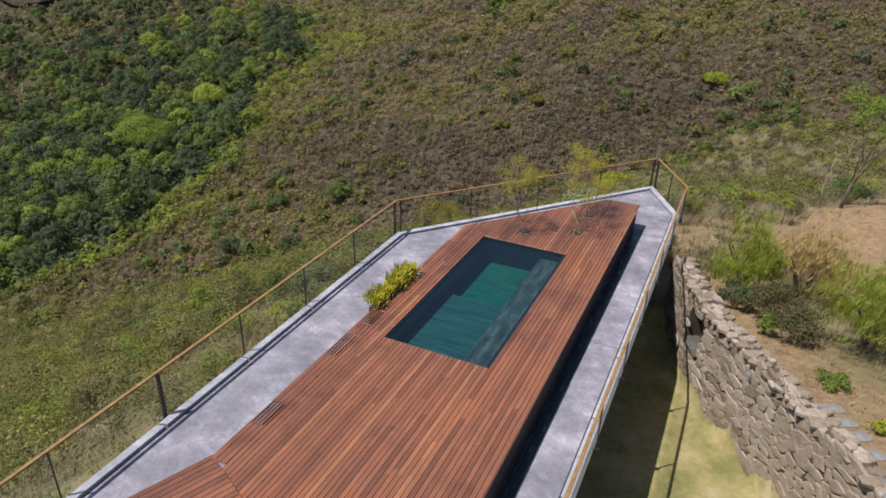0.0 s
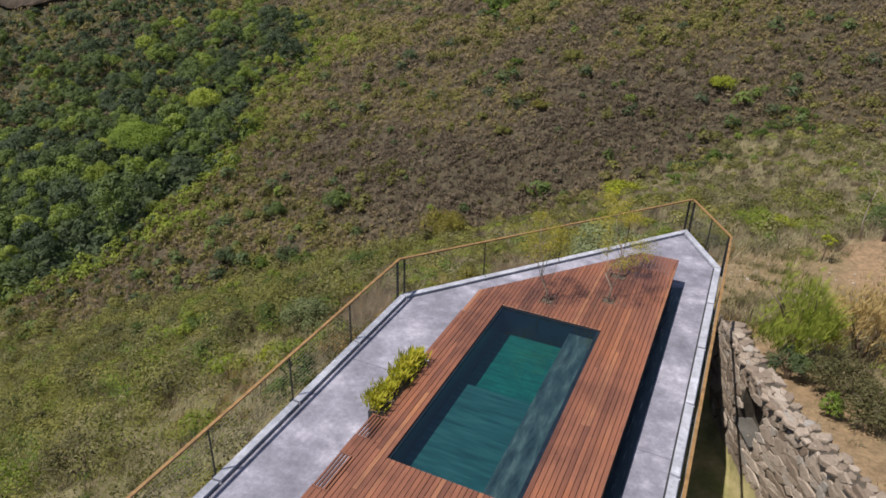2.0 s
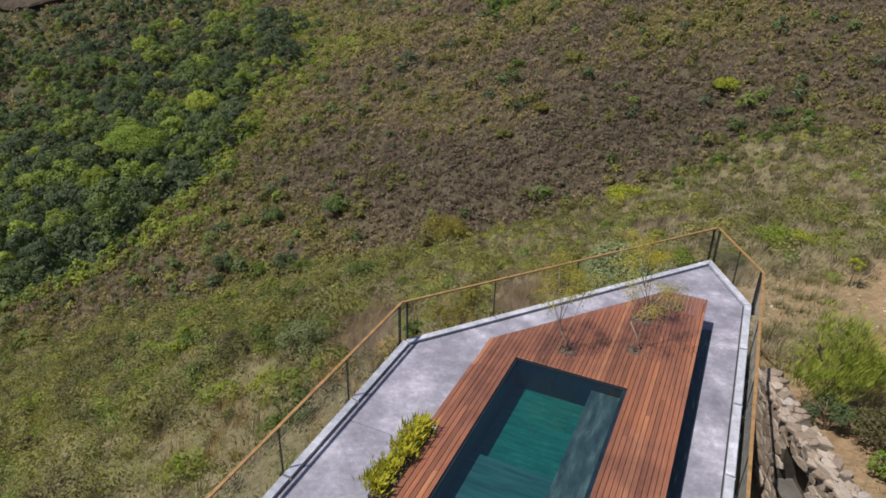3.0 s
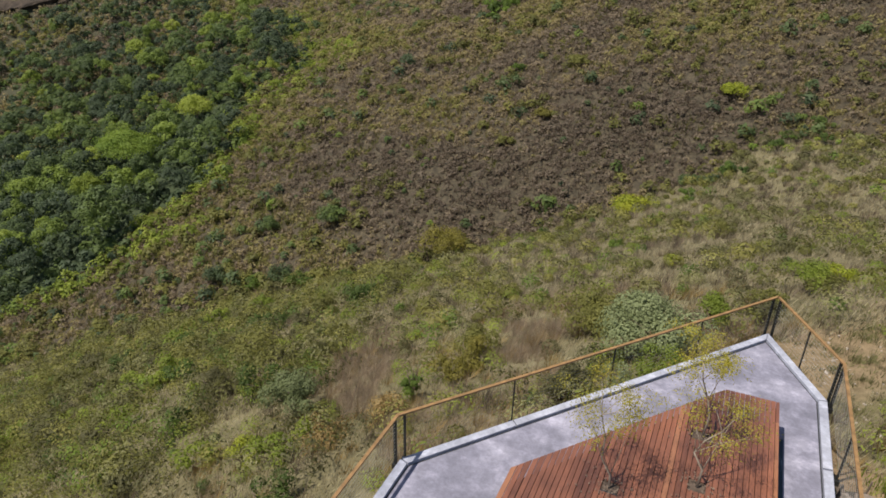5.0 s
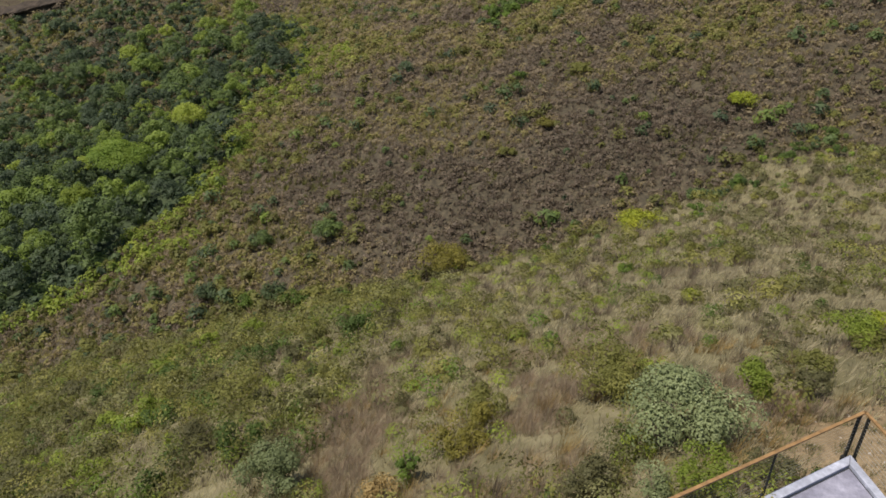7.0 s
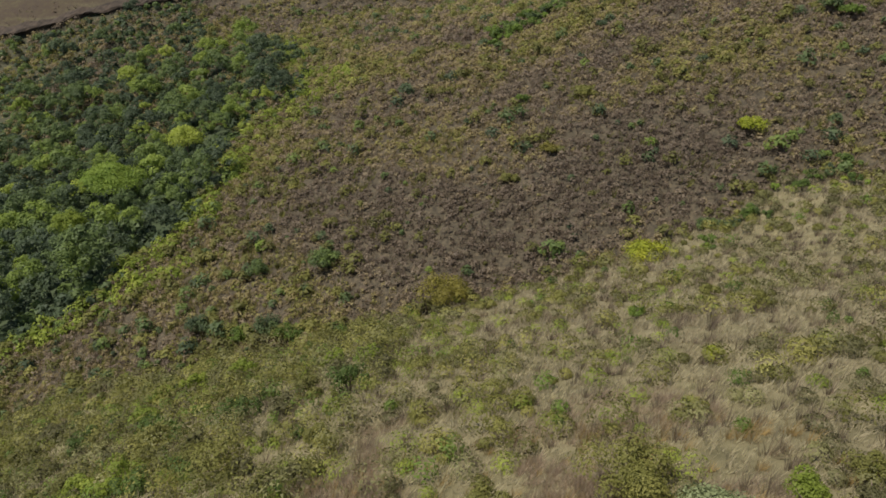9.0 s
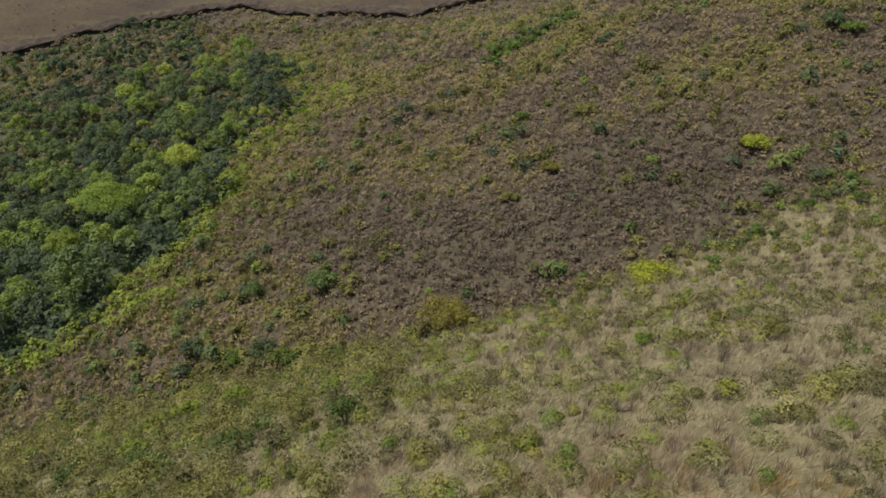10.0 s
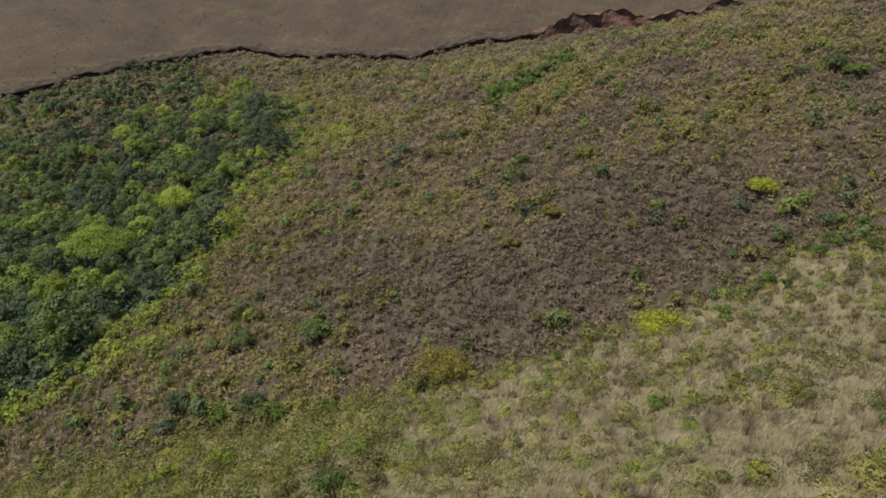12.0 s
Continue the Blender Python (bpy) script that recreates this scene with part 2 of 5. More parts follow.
def make_ground():
    xs = span((-1500, -400, 100), (-400, -130, 15), (-130, -60, 2), (-60, -12, 1), (-12, 27, 0.4), (27, 60, 1), (60, 130, 2), (130, 400, 15), (400, 1501, 100))
    ys = span((-900, -100, 80), (-100, -10, 6), (-10, 5, 1.5), (5, 42, 0.4), (42, 130, 1), (130, 250, 2), (250, 440, 3), (440, 700, 15), (700, 1601, 90))
    X, Y = np.meshgrid(xs, ys)
    Z = land(X, Y)
    # the eroded bank: a sudden step up at its line
    Z = Z + 2.6 * ease(Y - bank_line(X), -1.0, 2.0) * ease(X, -300, -240) * (0.75 + 0.25 * np.sin(X / 7.0))
    ny, nx = X.shape
    idx = np.arange(nx * ny).reshape(ny, nx)
    faces = np.stack([idx[:-1, :-1], idx[:-1, 1:], idx[1:, 1:], idx[1:, :-1]], -1).reshape(-1, 4)
    g = mesh_ob("ground", np.stack([X, Y, Z], -1).reshape(-1, 3), faces, ground_material(), smooth=True)
    far = ease(far_slope(X, Y) - near_slope(X, Y), -2.0, 1.5) * ease(Y, 60, 75)
    brown = ease(Y - bank_line(X), 1, 4)
    wob = 1.2 * np.sin(X * 0.9 + Y * 0.35) + 0.7 * np.sin(Y * 1.3)
    soil = ease(X + wob * 0.5, 15.8, 18.5) * (1 - ease(Y + wob * 0.6 - 0.85 * (X - 17), 30.0, 31.5)) * ease(Y + wob * 0.5, 21.5, 24.5)
    stony = 0.6 * ease(X + wob * 0.5, 10.0, 11.6) * ease(Y + wob * 0.4, 26.5, 28.5) * (1 - ease(Y + wob * 0.8 - 0.5 * np.maximum(X - 17, 0), 33.0, 36.0)) * (1 - ease(X, 26, 32))
    path = ease(X - wall_x(Y), 0.4, 1.2) * (1 - ease(X - wall_x(Y) + wob * 0.4, 2.6, 4.5)) * (1 - ease(Y, 24, 28)) * 0.85
    soil = np.maximum(np.maximum(soil, stony), path)
    lawn = ease(X, 0.0, 0.5) * (1 - ease(X, wall_x(Y), wall_x(Y) + 0.3)) * (1 - ease(Y, 20, 20.4))
    wood = in_wood(X, Y) * (1 - 0.6 * ease(Y, 210, 250))
    for name, val in (("scrub", far * (1 - brown)), ("wood", wood * (1 - brown)), ("brown", brown), ("soil", soil), ("lawn", lawn)):
        at = g.data.attributes.new(name, "FLOAT", "POINT")
        at.data.foreach_set("value", val.astype(np.float32).ravel())
    return tagged(g, "dry grassy hillside with bare earth falling into a valley", "ground", kind="structure")


make_ground()

# ---------------------------------------------------------------- plants
rng = np.random.default_rng(7)


def leaf_cloud(centre, radius, height, count, size, tone, up=0.35, fill=0.55, flat=1.0, slim=0.75, ruffle=0.28):
    """Leaves of many plants: centre (n,3) at the foot, radius and height (n,), count leaves each.
    Gives triangles that face outwards, and the tone of each vertex."""
    n = len(centre)
    d = rng.normal(size=(n, count, 3))
    d /= np.linalg.norm(d, axis=2, keepdims=True)
    d[..., 2] = np.abs(d[..., 2]) * 1.2 - 0.35
    # a few lobes make the outline uneven
    lobes = rng.normal(size=(n, 5, 3))
    lobes /= np.linalg.norm(lobes, axis=2, keepdims=True)
    bulge = 0.72 + 0.45 * np.max(np.clip(np.einsum("nci,nli->ncl", d, lobes), 0, 1) ** 3, axis=2) * rng.uniform(0.5, 1.1, (n, 1))
    r = (fill + (1 - fill) * rng.random((n, count)) ** 0.5) * bulge
    p = d * r[..., None] * np.stack([radius, radius, height * 0.62 * flat], -1)[:, None, :]
    p[..., 2] += height[:, None] * 0.45
    p[..., 2] = np.maximum(p[..., 2], 0.04)
    p += centre[:, None, :]
    nrm = d + rng.normal(scale=ruffle, size=d.shape)
    nrm[..., 2] += up
    nrm /= np.linalg.norm(nrm, axis=2, keepdims=True)
    a = np.cross(nrm, rng.normal(size=d.shape))
    a /= np.linalg.norm(a, axis=2, keepdims=True)
    b = np.cross(nrm, a)
    s = (size * rng.uniform(0.6, 1.3, (n, count)) if np.isscalar(size) else size[:, None] * rng.uniform(0.6, 1.3, (n, count)))[..., None]
    v = np.stack([p + a * s, p - a * s * 0.55 + b * s * slim, p - a * s * 0.5 - b * s * slim], 2).reshape(-1, 3)
    t = np.repeat(tone, count * 3)
    return v, t


def cloud_ob(name, clouds, mat, label, category, parent=None, kind="stuff"):
    v = np.concatenate([c[0] for c in clouds])
    t = np.concatenate([c[1] for c in clouds])
    ob = mesh_ob(name, v, np.arange(len(v)).reshape(-1, 3), mat, parent, tone=t)
    return tagged(ob, label, category, kind=kind) if label else ob


def scatter(count, x0, x1, y0, y1, keep):
    x, y = rng.uniform(x0, x1, count), rng.uniform(y0, y1, count)
    k = keep(x, y)
    x, y = x[k], y[k]
    return np.stack([x, y, land(x, y)], -1)


def patchy(x, y, s=1.0):
    return 0.5 + 0.25 * (np.sin(x * 0.11 * s + 2 * np.sin(y * 0.05 * s)) + np.sin(y * 0.13 * s + 1.5 * np.sin(x * 0.07 * s + 1)))


def on_far(x, y):
    return (far_slope(x, y) > near_slope(x, y)) & (y > 60)


def in_cone(x, y, m=12):
    return np.abs(x) < m + 0.74 * y


M_SCRUB = leafy("grey-brown scrub", [(0.08, (0.176, 0.138, 0.102)), (0.3, (0.26, 0.206, 0.147)), (0.5, (0.31, 0.25, 0.127)), (0.72, (0.3, 0.275, 0.094)), (0.95, (0.255, 0.268, 0.062))], through=0.5)
M_OLIVE = leafy("olive shrub leaves", [(0.12, (0.129, 0.129, 0.0403)), (0.42, (0.205, 0.205, 0.056)), (0.68, (0.292, 0.275, 0.08)), (0.9, (0.325, 0.31, 0.1))], through=0.45)
M_SAGE = leafy("grey-green dusty leaves", [(0.1, (0.12, 0.115, 0.052)), (0.4, (0.205, 0.2, 0.085)), (0.7, (0.28, 0.275, 0.118)), (0.92, (0.335, 0.32, 0.155))], through=0.4)
M_GREEN = leafy("green shrub leaves", [(0.12, (0.084, 0.126, 0.0315)), (0.45, (0.179, 0.263, 0.0441)), (0.85, (0.326, 0.389, 0.0683))], through=0.45)
M_WOOD = leafy("forest leaves", [(0.03, (0.08, 0.11, 0.062)), (0.3, (0.138, 0.19, 0.062)), (0.55, (0.22, 0.288, 0.055)), (0.9, (0.36, 0.41, 0.075))], through=0.45, patch=0.07)
M_YELLOW = leafy("yellow-green leaves", [(0.12, (0.3, 0.34, 0.04)), (0.5, (0.48, 0.46, 0.05)), (0.9, (0.58, 0.5, 0.07))], through=0.45)
M_SILVER = leafy("silvery leaves", [(0.15, (0.16, 0.19, 0.085)), (0.5, (0.31, 0.35, 0.175)), (0.9, (0.46, 0.49, 0.27))], through=0.35)
M_RUSTY = leafy("orange-brown dry leaves", [(0.15, (0.291, 0.207, 0.084)), (0.5, (0.459, 0.336, 0.146)), (0.9, (0.582, 0.448, 0.213))], through=0.4)
M_SPARSE = leafy("small pale yellow-green leaves", [(0.12, (0.299, 0.271, 0.0468)), (0.5, (0.468, 0.421, 0.0655)), (0.9, (0.561, 0.505, 0.103))], through=0.45)
M_FEATHER = leafy("feathery yellow-green needles", [(0.12, (0.198, 0.252, 0.0405)), (0.5, (0.36, 0.414, 0.072)), (0.9, (0.486, 0.495, 0.126))], through=0.5)
M_OCHRE = leafy("dull ochre-yellow leaves", [(0.12, (0.17, 0.155, 0.035)), (0.5, (0.33, 0.29, 0.06)), (0.9, (0.45, 0.39, 0.11))], through=0.45)
M_PINK = leafy("pinkish dry grass", [(0.12, (0.33, 0.255, 0.18)), (0.5, (0.46, 0.365, 0.265)), (0.9, (0.55, 0.46, 0.34))], through=0.5)
M_STRAW = leafy("dry straw grass", [(0.1, (0.34, 0.29, 0.19)), (0.36, (0.49, 0.432, 0.285)), (0.6, (0.49, 0.45, 0.25)), (0.85, (0.35, 0.36, 0.11))], patch=0.2, through=0.5)


def tufts(centre, height, blades, width, tone):
    """Grass tufts: thin upright blades that lean outwards and with the wind."""
    n = len(centre)
    ang = rng.uniform(0, 2 * np.pi, (n, blades))
    lean = rng.uniform(0.1, 0.7, (n, blades)) * height[:, None]
    foot = centre[:, None, :] + np.stack([np.cos(ang), np.sin(ang), np.zeros_like(ang)], -1) * (0.16 * rng.random((n, blades, 1)) * (1 + height[:, None, None]))
    tip = foot + np.stack([np.cos(ang) * lean + 0.12 * height[:, None], np.sin(ang) * lean, height[:, None] * rng.uniform(0.6, 1.15, (n, blades))], -1)
    side = np.stack([-np.sin(ang + 0.6), np.cos(ang + 0.6), np.zeros_like(ang)], -1) * (width[:, None, None] * rng.uniform(0.6, 1.3, (n, blades, 1)))
    v = np.stack([foot - side, foot + side, tip], 2).reshape(-1, 3)
    return v, np.repeat(tone, blades * 3)


def off_house(x, y, m=0.6):
    """True where a spot is clear of house, lawn, garden path and bare earth."""
    lx, ly = x + 0.596, y - 12.966
    u, v = lx * 0.3947 + ly * 0.9188, lx * 0.9188 - ly * 0.3947
    inside = (u < np.interp(v, [-3.45, 3.66, 5.08], [6.78, 15.7, 13.1]) + m) & (v > -3.45 - m) & (v < 5.4 + m)
    bare = (x > 0) & (x < wall_x(y) + 4.0) & (y < 22)
    earth = (x > 15.5) & (y < 30.7 + 0.85 * (x - 17)) & (y > 22) | (x > 10.6) & (x < 17) & (y > 26.8) & (y < 32.5)
    return ~inside & ~bare & ~earth


def near_cone(x, y):
    return np.abs(x) < 14 + 0.74 * y


def bare_core(x, y):
    """1 in the leafless middle of the far hillside, 0 on its greener margins."""
    return np.exp(-(((x - 22) / 40) ** 2 + ((y - 122) / 27) ** 2))


# scrub on the far hillside: upright twigs, with leafy clumps in between
def on_scrub(x, y):
    return on_far(x, y) & (~in_wood(x, y) | (y > 205)) & in_cone(x, y)


def scrub_tone(c, mean, sd):
    return rng.normal(mean, sd, len(c)) + 0.8 * (patchy(c[:, 0], c[:, 1]) - 0.5) - 0.62 * bare_core(c[:, 0], c[:, 1])


def thinning(y, low):
    """Fewer, larger plants the farther off they stand."""
    return np.clip(1.25 - (y - 95) / 190, low, 1)


def mottle(x, y):
    """Small drifts of greener or barer plants."""
    return 0.5 * np.sin(x * 0.43 + 1.7 * np.sin(y * 0.21)) * np.sin(y * 0.37 + 1.1 * np.sin(x * 0.19 + 2))


c = scatter(80000, -240, 130, 68, 350, lambda x, y: on_scrub(x, y) & (y < bank_line(x) - 2) & (rng.random(len(x)) < thinning(y, 0.26)))
r = (0.5 + 0.95 * rng.random(len(c)) ** 2.0) * (1 + 0.8 * ease(c[:, 1], 140, 240))
c[:, 2] -= 0.2 * r
tone = scrub_tone(c, 0.4, 0.24) + 0.28 * mottle(c[:, 0], c[:, 1])
cloud_ob("hillside_scrub", [leaf_cloud(c, r * 1.1, r * rng.uniform(1.0, 1.7, len(c)), 22, 0.11 + r * 0.15 + 0.0005 * c[:, 1], tone, up=0.3, fill=0.4, slim=0.45, ruffle=0.2)], M_SCRUB, "grey-brown half-bare scrub covering the far hillside", "scrub")
c = scatter(42000, -240, 130, 68, 300, lambda x, y: on_scrub(x, y) & (rng.random(len(x)) < thinning(y, 0.2)))
cloud_ob("hillside_twigs", [tufts(c, rng.uniform(0.6, 1.5, len(c)), 11, 0.03 + 0.00022 * c[:, 1], scrub_tone(c, 0.34, 0.12))], M_SCRUB, "upright bare twigs of the hillside scrub", "scrub")
# olive and green shrubs between it, thicker along the margins and in slanting bands
def band(x, y):
    return np.clip(np.sin((x * 0.55 - y * 0.83) * 0.16 + 0.6 * np.sin(x * 0.05)), 0, 1)


c = scatter(24000, -200, 125, 85, 335, lambda x, y: on_far(x, y) & ~in_wood(x, y) & in_cone(x, y) & (rng.random(len(x)) < (0.07 + 0.3 * band(x, y)) * (1 - 0.8 * bare_core(x, y)) + 0.03 + 0.3 * (far_slope(x, y) - near_slope(x, y) < 2.5) + 0.3 * in_wood(x - 24, y) + 0.25 * ease(-x, 10, 30) * (1 - ease(y, 120, 140))))
r = (0.5 + 1.5 * rng.random(len(c)) ** 2) * (1 + 0.2 * (c[:, 1] > 170))
cloud_ob("hillside_shrubs", [leaf_cloud(c, r, r * rng.uniform(1.1, 1.8, len(c)), 66, 0.1 + r * 0.2, rng.normal(0.12, 0.25, len(c)), up=0.6, fill=0.2, slim=0.45)], M_OLIVE, "olive-green shrubs scattered over the far hillside", "shrubs")
c = scatter(5000, -120, 125, 85, 335, lambda x, y: on_far(x, y) & ~in_wood(x, y) & in_cone(x, y) & (rng.random(len(x)) < 0.13 + 0.2 * band(x + 9, y) + 0.5 * ease(-x, 12, 32) * (1 - ease(y, 118, 135))))
r = 0.6 + 1.8 * rng.random(len(c)) ** 2.5
cloud_ob("hillside_dark_shrubs", [leaf_cloud(c, r, r * 1.6, 66, 0.1 + r * 0.2, rng.normal(0.05, 0.2, len(c)), up=0.4, fill=0.3, slim=0.5)], M_WOOD, "dark green shrubs dotted over the far hillside", "shrubs")
# soft olive twigs in patches, more of them towards the margins
c = scatter(40000, -200, 125, 85, 335, lambda x, y: on_scrub(x, y) & (rng.random(len(x)) < np.clip(1.9 * (patchy(x + 30, y, 3.2) - 0.42) + 0.5 * ease(-x, 15, 45) + 0.7 * in_wood(x - 24 - 6 * np.sin(y * 0.06), y), 0, 1) * (1 - 0.75 * bare_core(x, y)) * np.clip(1.3 - (y - 95) / 230, 0.35, 1)))
cloud_ob("hillside_olive_twigs", [tufts(c, rng.uniform(0.6, 1.7, len(c)), 13, 0.035 + 0.0003 * c[:, 1], rng.normal(0.2, 0.14, len(c)) + 0.2 * in_wood(c[:, 0] - 26, c[:, 1]))], M_OLIVE, "soft olive patches of the hillside scrub", "scrub")
# yellow-green fringe of the wood
c = scatter(12000, -115, -20, 100, 300, lambda x, y: in_wood(x - 15 - 8 * np.sin(y * 0.07), y) & ~in_wood(x, y) & on_far(x, y) & (rng.random(len(x)) < 0.45 + 0.4 * in_wood(x - 7, y)))
r = 0.7 + 1.5 * rng.random(len(c)) ** 1.8
cloud_ob("wood_fringe", [leaf_cloud(c, r, r * rng.uniform(1.1, 1.9, len(c)), 40, 0.08 + r * 0.2, rng.normal(-0.02, 0.25, len(c)), up=0.6, fill=0.2, slim=0.45)], M_FEATHER, "yellow-green shrubs along the edge of the wood", "shrubs")
# low plants on the brown slope beyond the bank
c = scatter(1800, -260, 240, 310, 430, lambda x, y: y > bank_line(x) + 4)
c[:, 2] += 2.2
cloud_ob("far_tussocks", [tufts(c, rng.uniform(0.3, 0.8, len(c)), 9, np.full(len(c), 0.22), rng.normal(0.25, 0.15, len(c)) + 0.7 * (patchy(c[:, 0], c[:, 1]) - 0.5))], M_SCRUB, "brown tussocks on the slope beyond the bank", "grass")

# the wooded gully
c = scatter(3400, -200, -30, 105, 330, lambda x, y: in_wood(x, y) & (y < bank_line(x) - 5) & in_cone(x, y, 20) & (rng.random(len(x)) < np.clip(1.45 - np.abs(y - 160) / 90, 0.05, 1)))
keep = []
LONE = ((-68.0, 180.5, 5.4), (-81.0, 166.0, 8.6), (-83.5, 149.5, 4.5))  # trees that stand out, with their radii
for p in c:  # crowns keep some distance
    if all(not (abs(0.93 * (p[0] - q[0]) + 0.36 * (p[1] - q[1])) < q[2] + 1.0 and -q[2] - 1 < 0.93 * (q[1] - p[1]) - 0.36 * (q[0] - p[0]) < q[2] + 7) for q in LONE) and all((p[0] - q[0]) ** 2 + (p[1] - q[1]) ** 2 > 15 for q in keep):
        keep.append(p)
c = np.array(keep)
crown = 2.3 + 3.2 * rng.random(len(c)) ** 1.5
lift = rng.uniform(0.2, 4.6, len(c))
tree_tone = rng.normal(0.06, 0.42, len(c)) + 0.35 * mottle(c[:, 0] * 0.25, c[:, 1] * 0.25)
blobs, size, tones = [], [], []
for p, cr, up, tt in zip(c, crown, lift, tree_tone):
    for k in range(13):
        a, d = rng.uniform(0, 2 * np.pi), cr * math.sqrt(rng.random()) * 0.8
        blobs.append((p[0] + d * math.cos(a), p[1] + d * math.sin(a), p[2] + up + cr * (1.2 - 1.1 * (d / cr) ** 2) + rng.uniform(-0.4, 0.5)))
        size.append(cr * rng.uniform(0.3, 0.5))
        tones.append(tt + rng.normal(0, 0.07))
blobs, size = np.array(blobs), np.array(size)
cloud_ob("gully_wood", [leaf_cloud(blobs, size, size * 1.5, 82, size * 0.2, np.array(tones), up=0.35, fill=0.5, slim=0.55)], M_WOOD, "dense dark-green wood filling the gully", "wood")
c = scatter(8000, -200, -30, 105, 345, lambda x, y: in_wood(x - 4, y) & (y < bank_line(x) - 4) & in_cone(x, y, 20) & (rng.random(len(x)) < np.clip(1.7 - y / 210, 0.5, 1)))
r = rng.uniform(1.0, 2.2, len(c))
cloud_ob("wood_undergrowth", [leaf_cloud(c, r, r * 1.6, 44, r * 0.34, rng.normal(-0.12, 0.25, len(c)), up=0.3, fill=0.35, slim=0.6)], M_WOOD, "green undergrowth at the edge of the wood", "undergrowth")

# grass and shrubs on the near slope
def near_ground(x, y):
    return (near_slope(x, y) > far_slope(x, y) - 1.5) & off_house(x, y) & near_cone(x, y)


c = scatter(105000, -86, 70, 2, 125, lambda x, y: near_ground(x, y) & (rng.random(len(x)) < np.clip(1.2 - y / 130, 0.35, 1) * (1 - 0.6 * ease(-x, 6, 22) * (mottle(x * 1.3, y * 1.3) < 0.12))))
far = c[:, 1] / 60
h = rng.uniform(0.22, 0.62, len(c)) * (0.9 + 0.3 * far)
tone = rng.normal(0.27, 0.13, len(c)) + 0.42 * (patchy(c[:, 0], c[:, 1], 2.2) - 0.5) + np.clip(-c[:, 0] / 90, -0.1, 0.3)
cloud_ob("slope_grass", [tufts(c, h, 7, 0.0055 + 0.026 * far, tone)], M_STRAW, "pale dry grass on the near slope", "grass")
def two_ranges(c, r, h, n_near, n_far, tone, **k):
    """Finer leaves close to the house, coarser ones beyond."""
    out = []
    for sel, n in ((c[:, 1] < 56, n_near), (c[:, 1] >= 56, n_far)):
        out.append(leaf_cloud(c[sel], r[sel], h[sel], n, 0.012 + 0.0016 * c[sel, 1] + r[sel] * 0.027, tone[sel], ruffle=0.2, **k))
    return out


def dead(x, y):
    """Two drifts of dead grass where no shrub grows."""
    w = 0.5 * np.sin(y * 0.9) + 0.4 * np.sin(x * 1.7 + y * 0.3)
    return (((x + 5 + w) / 1.7) ** 2 + ((y - 42) / 9) ** 2 < 1) | (((x - 4 + w) / 1.7) ** 2 + ((y - 39.5) / 4.2) ** 2 < 1)


def shrubby(x, y):
    """How thickly shrubs stand: more of them downhill, away from the pale grass."""
    return np.clip(0.5 + 1.1 * (patchy(x, y + 40, 2.8) - 0.5) + np.clip(-x / 60, -0.2, 0.4) - 0.1 * ease(x, 0, 25) * ease(y, 35, 50), 0.15, 0.95) * ~dead(x, y)


c = scatter(4700, -86, 70, 2, 125, lambda x, y: near_ground(x, y) & (rng.random(len(x)) < shrubby(x, y)))
r = (0.6 + 1.4 * rng.random(len(c)) ** 1.8) * np.where(c[:, 0] < -5, 1.25, 0.85)
cloud_ob("slope_shrubs", two_ranges(c, r * 1.1, r * rng.uniform(1.0, 1.6, len(c)), 230, 120, rng.normal(0.3, 0.3, len(c)) + 0.8 * mottle(c[:, 0] * 1.5, c[:, 1] * 1.5), up=0.25, fill=0.5, slim=0.45), M_OLIVE, "low olive-green shrubs on the near slope", "shrubs")
c = scatter(3500, -86, 70, 2, 125, lambda x, y: near_ground(x, y) & (rng.random(len(x)) < shrubby(x + 13, y - 7)) & ~dead(x, y))
r = (0.6 + 1.5 * rng.random(len(c)) ** 1.8) * np.where(c[:, 0] < -5, 1.25, 0.85)
cloud_ob("slope_grey_shrubs", two_ranges(c, r * 1.1, r * rng.uniform(1.0, 1.6, len(c)), 230, 120, rng.normal(0.15, 0.3, len(c)) + 0.8 * mottle(c[:, 0] * 1.5 + 9, c[:, 1] * 1.5), up=0.25, fill=0.5, slim=0.4), M_SAGE, "dusty grey-green shrubs on the near slope", "shrubs")
c = scatter(4200, -78, 70, 2, 125, lambda x, y: near_ground(x, y) & ~dead(x, y) & (rng.random(len(x)) < 0.06 + np.clip(-x / 60, 0, 0.4)))
r = 0.4 + 1.2 * rng.random(len(c)) ** 1.8
cloud_ob("slope_green_shrubs", two_ranges(c, r, r * 1.5, 180, 90, rng.normal(0.05, 0.26, len(c)), up=0.45, fill=0.2, slim=0.5), M_GREEN, "fresh green shrubs on the near slope", "shrubs")
c = scatter(1900, -86, 70, 2, 125, lambda x, y: near_ground(x, y) & (rng.random(len(x)) < shrubby(x - 9, y + 5)) & ~dead(x, y))
r = 0.5 + 1.0 * rng.random(len(c)) ** 1.8
cloud_ob("slope_yellow_shrubs", two_ranges(c, r * 1.2, r * rng.uniform(0.9, 1.3, len(c)), 220, 110, rng.normal(0.0, 0.2, len(c)), up=0.5, fill=0.3, slim=0.3), M_FEATHER, "soft yellow-green shrubs on the near slope", "shrubs")
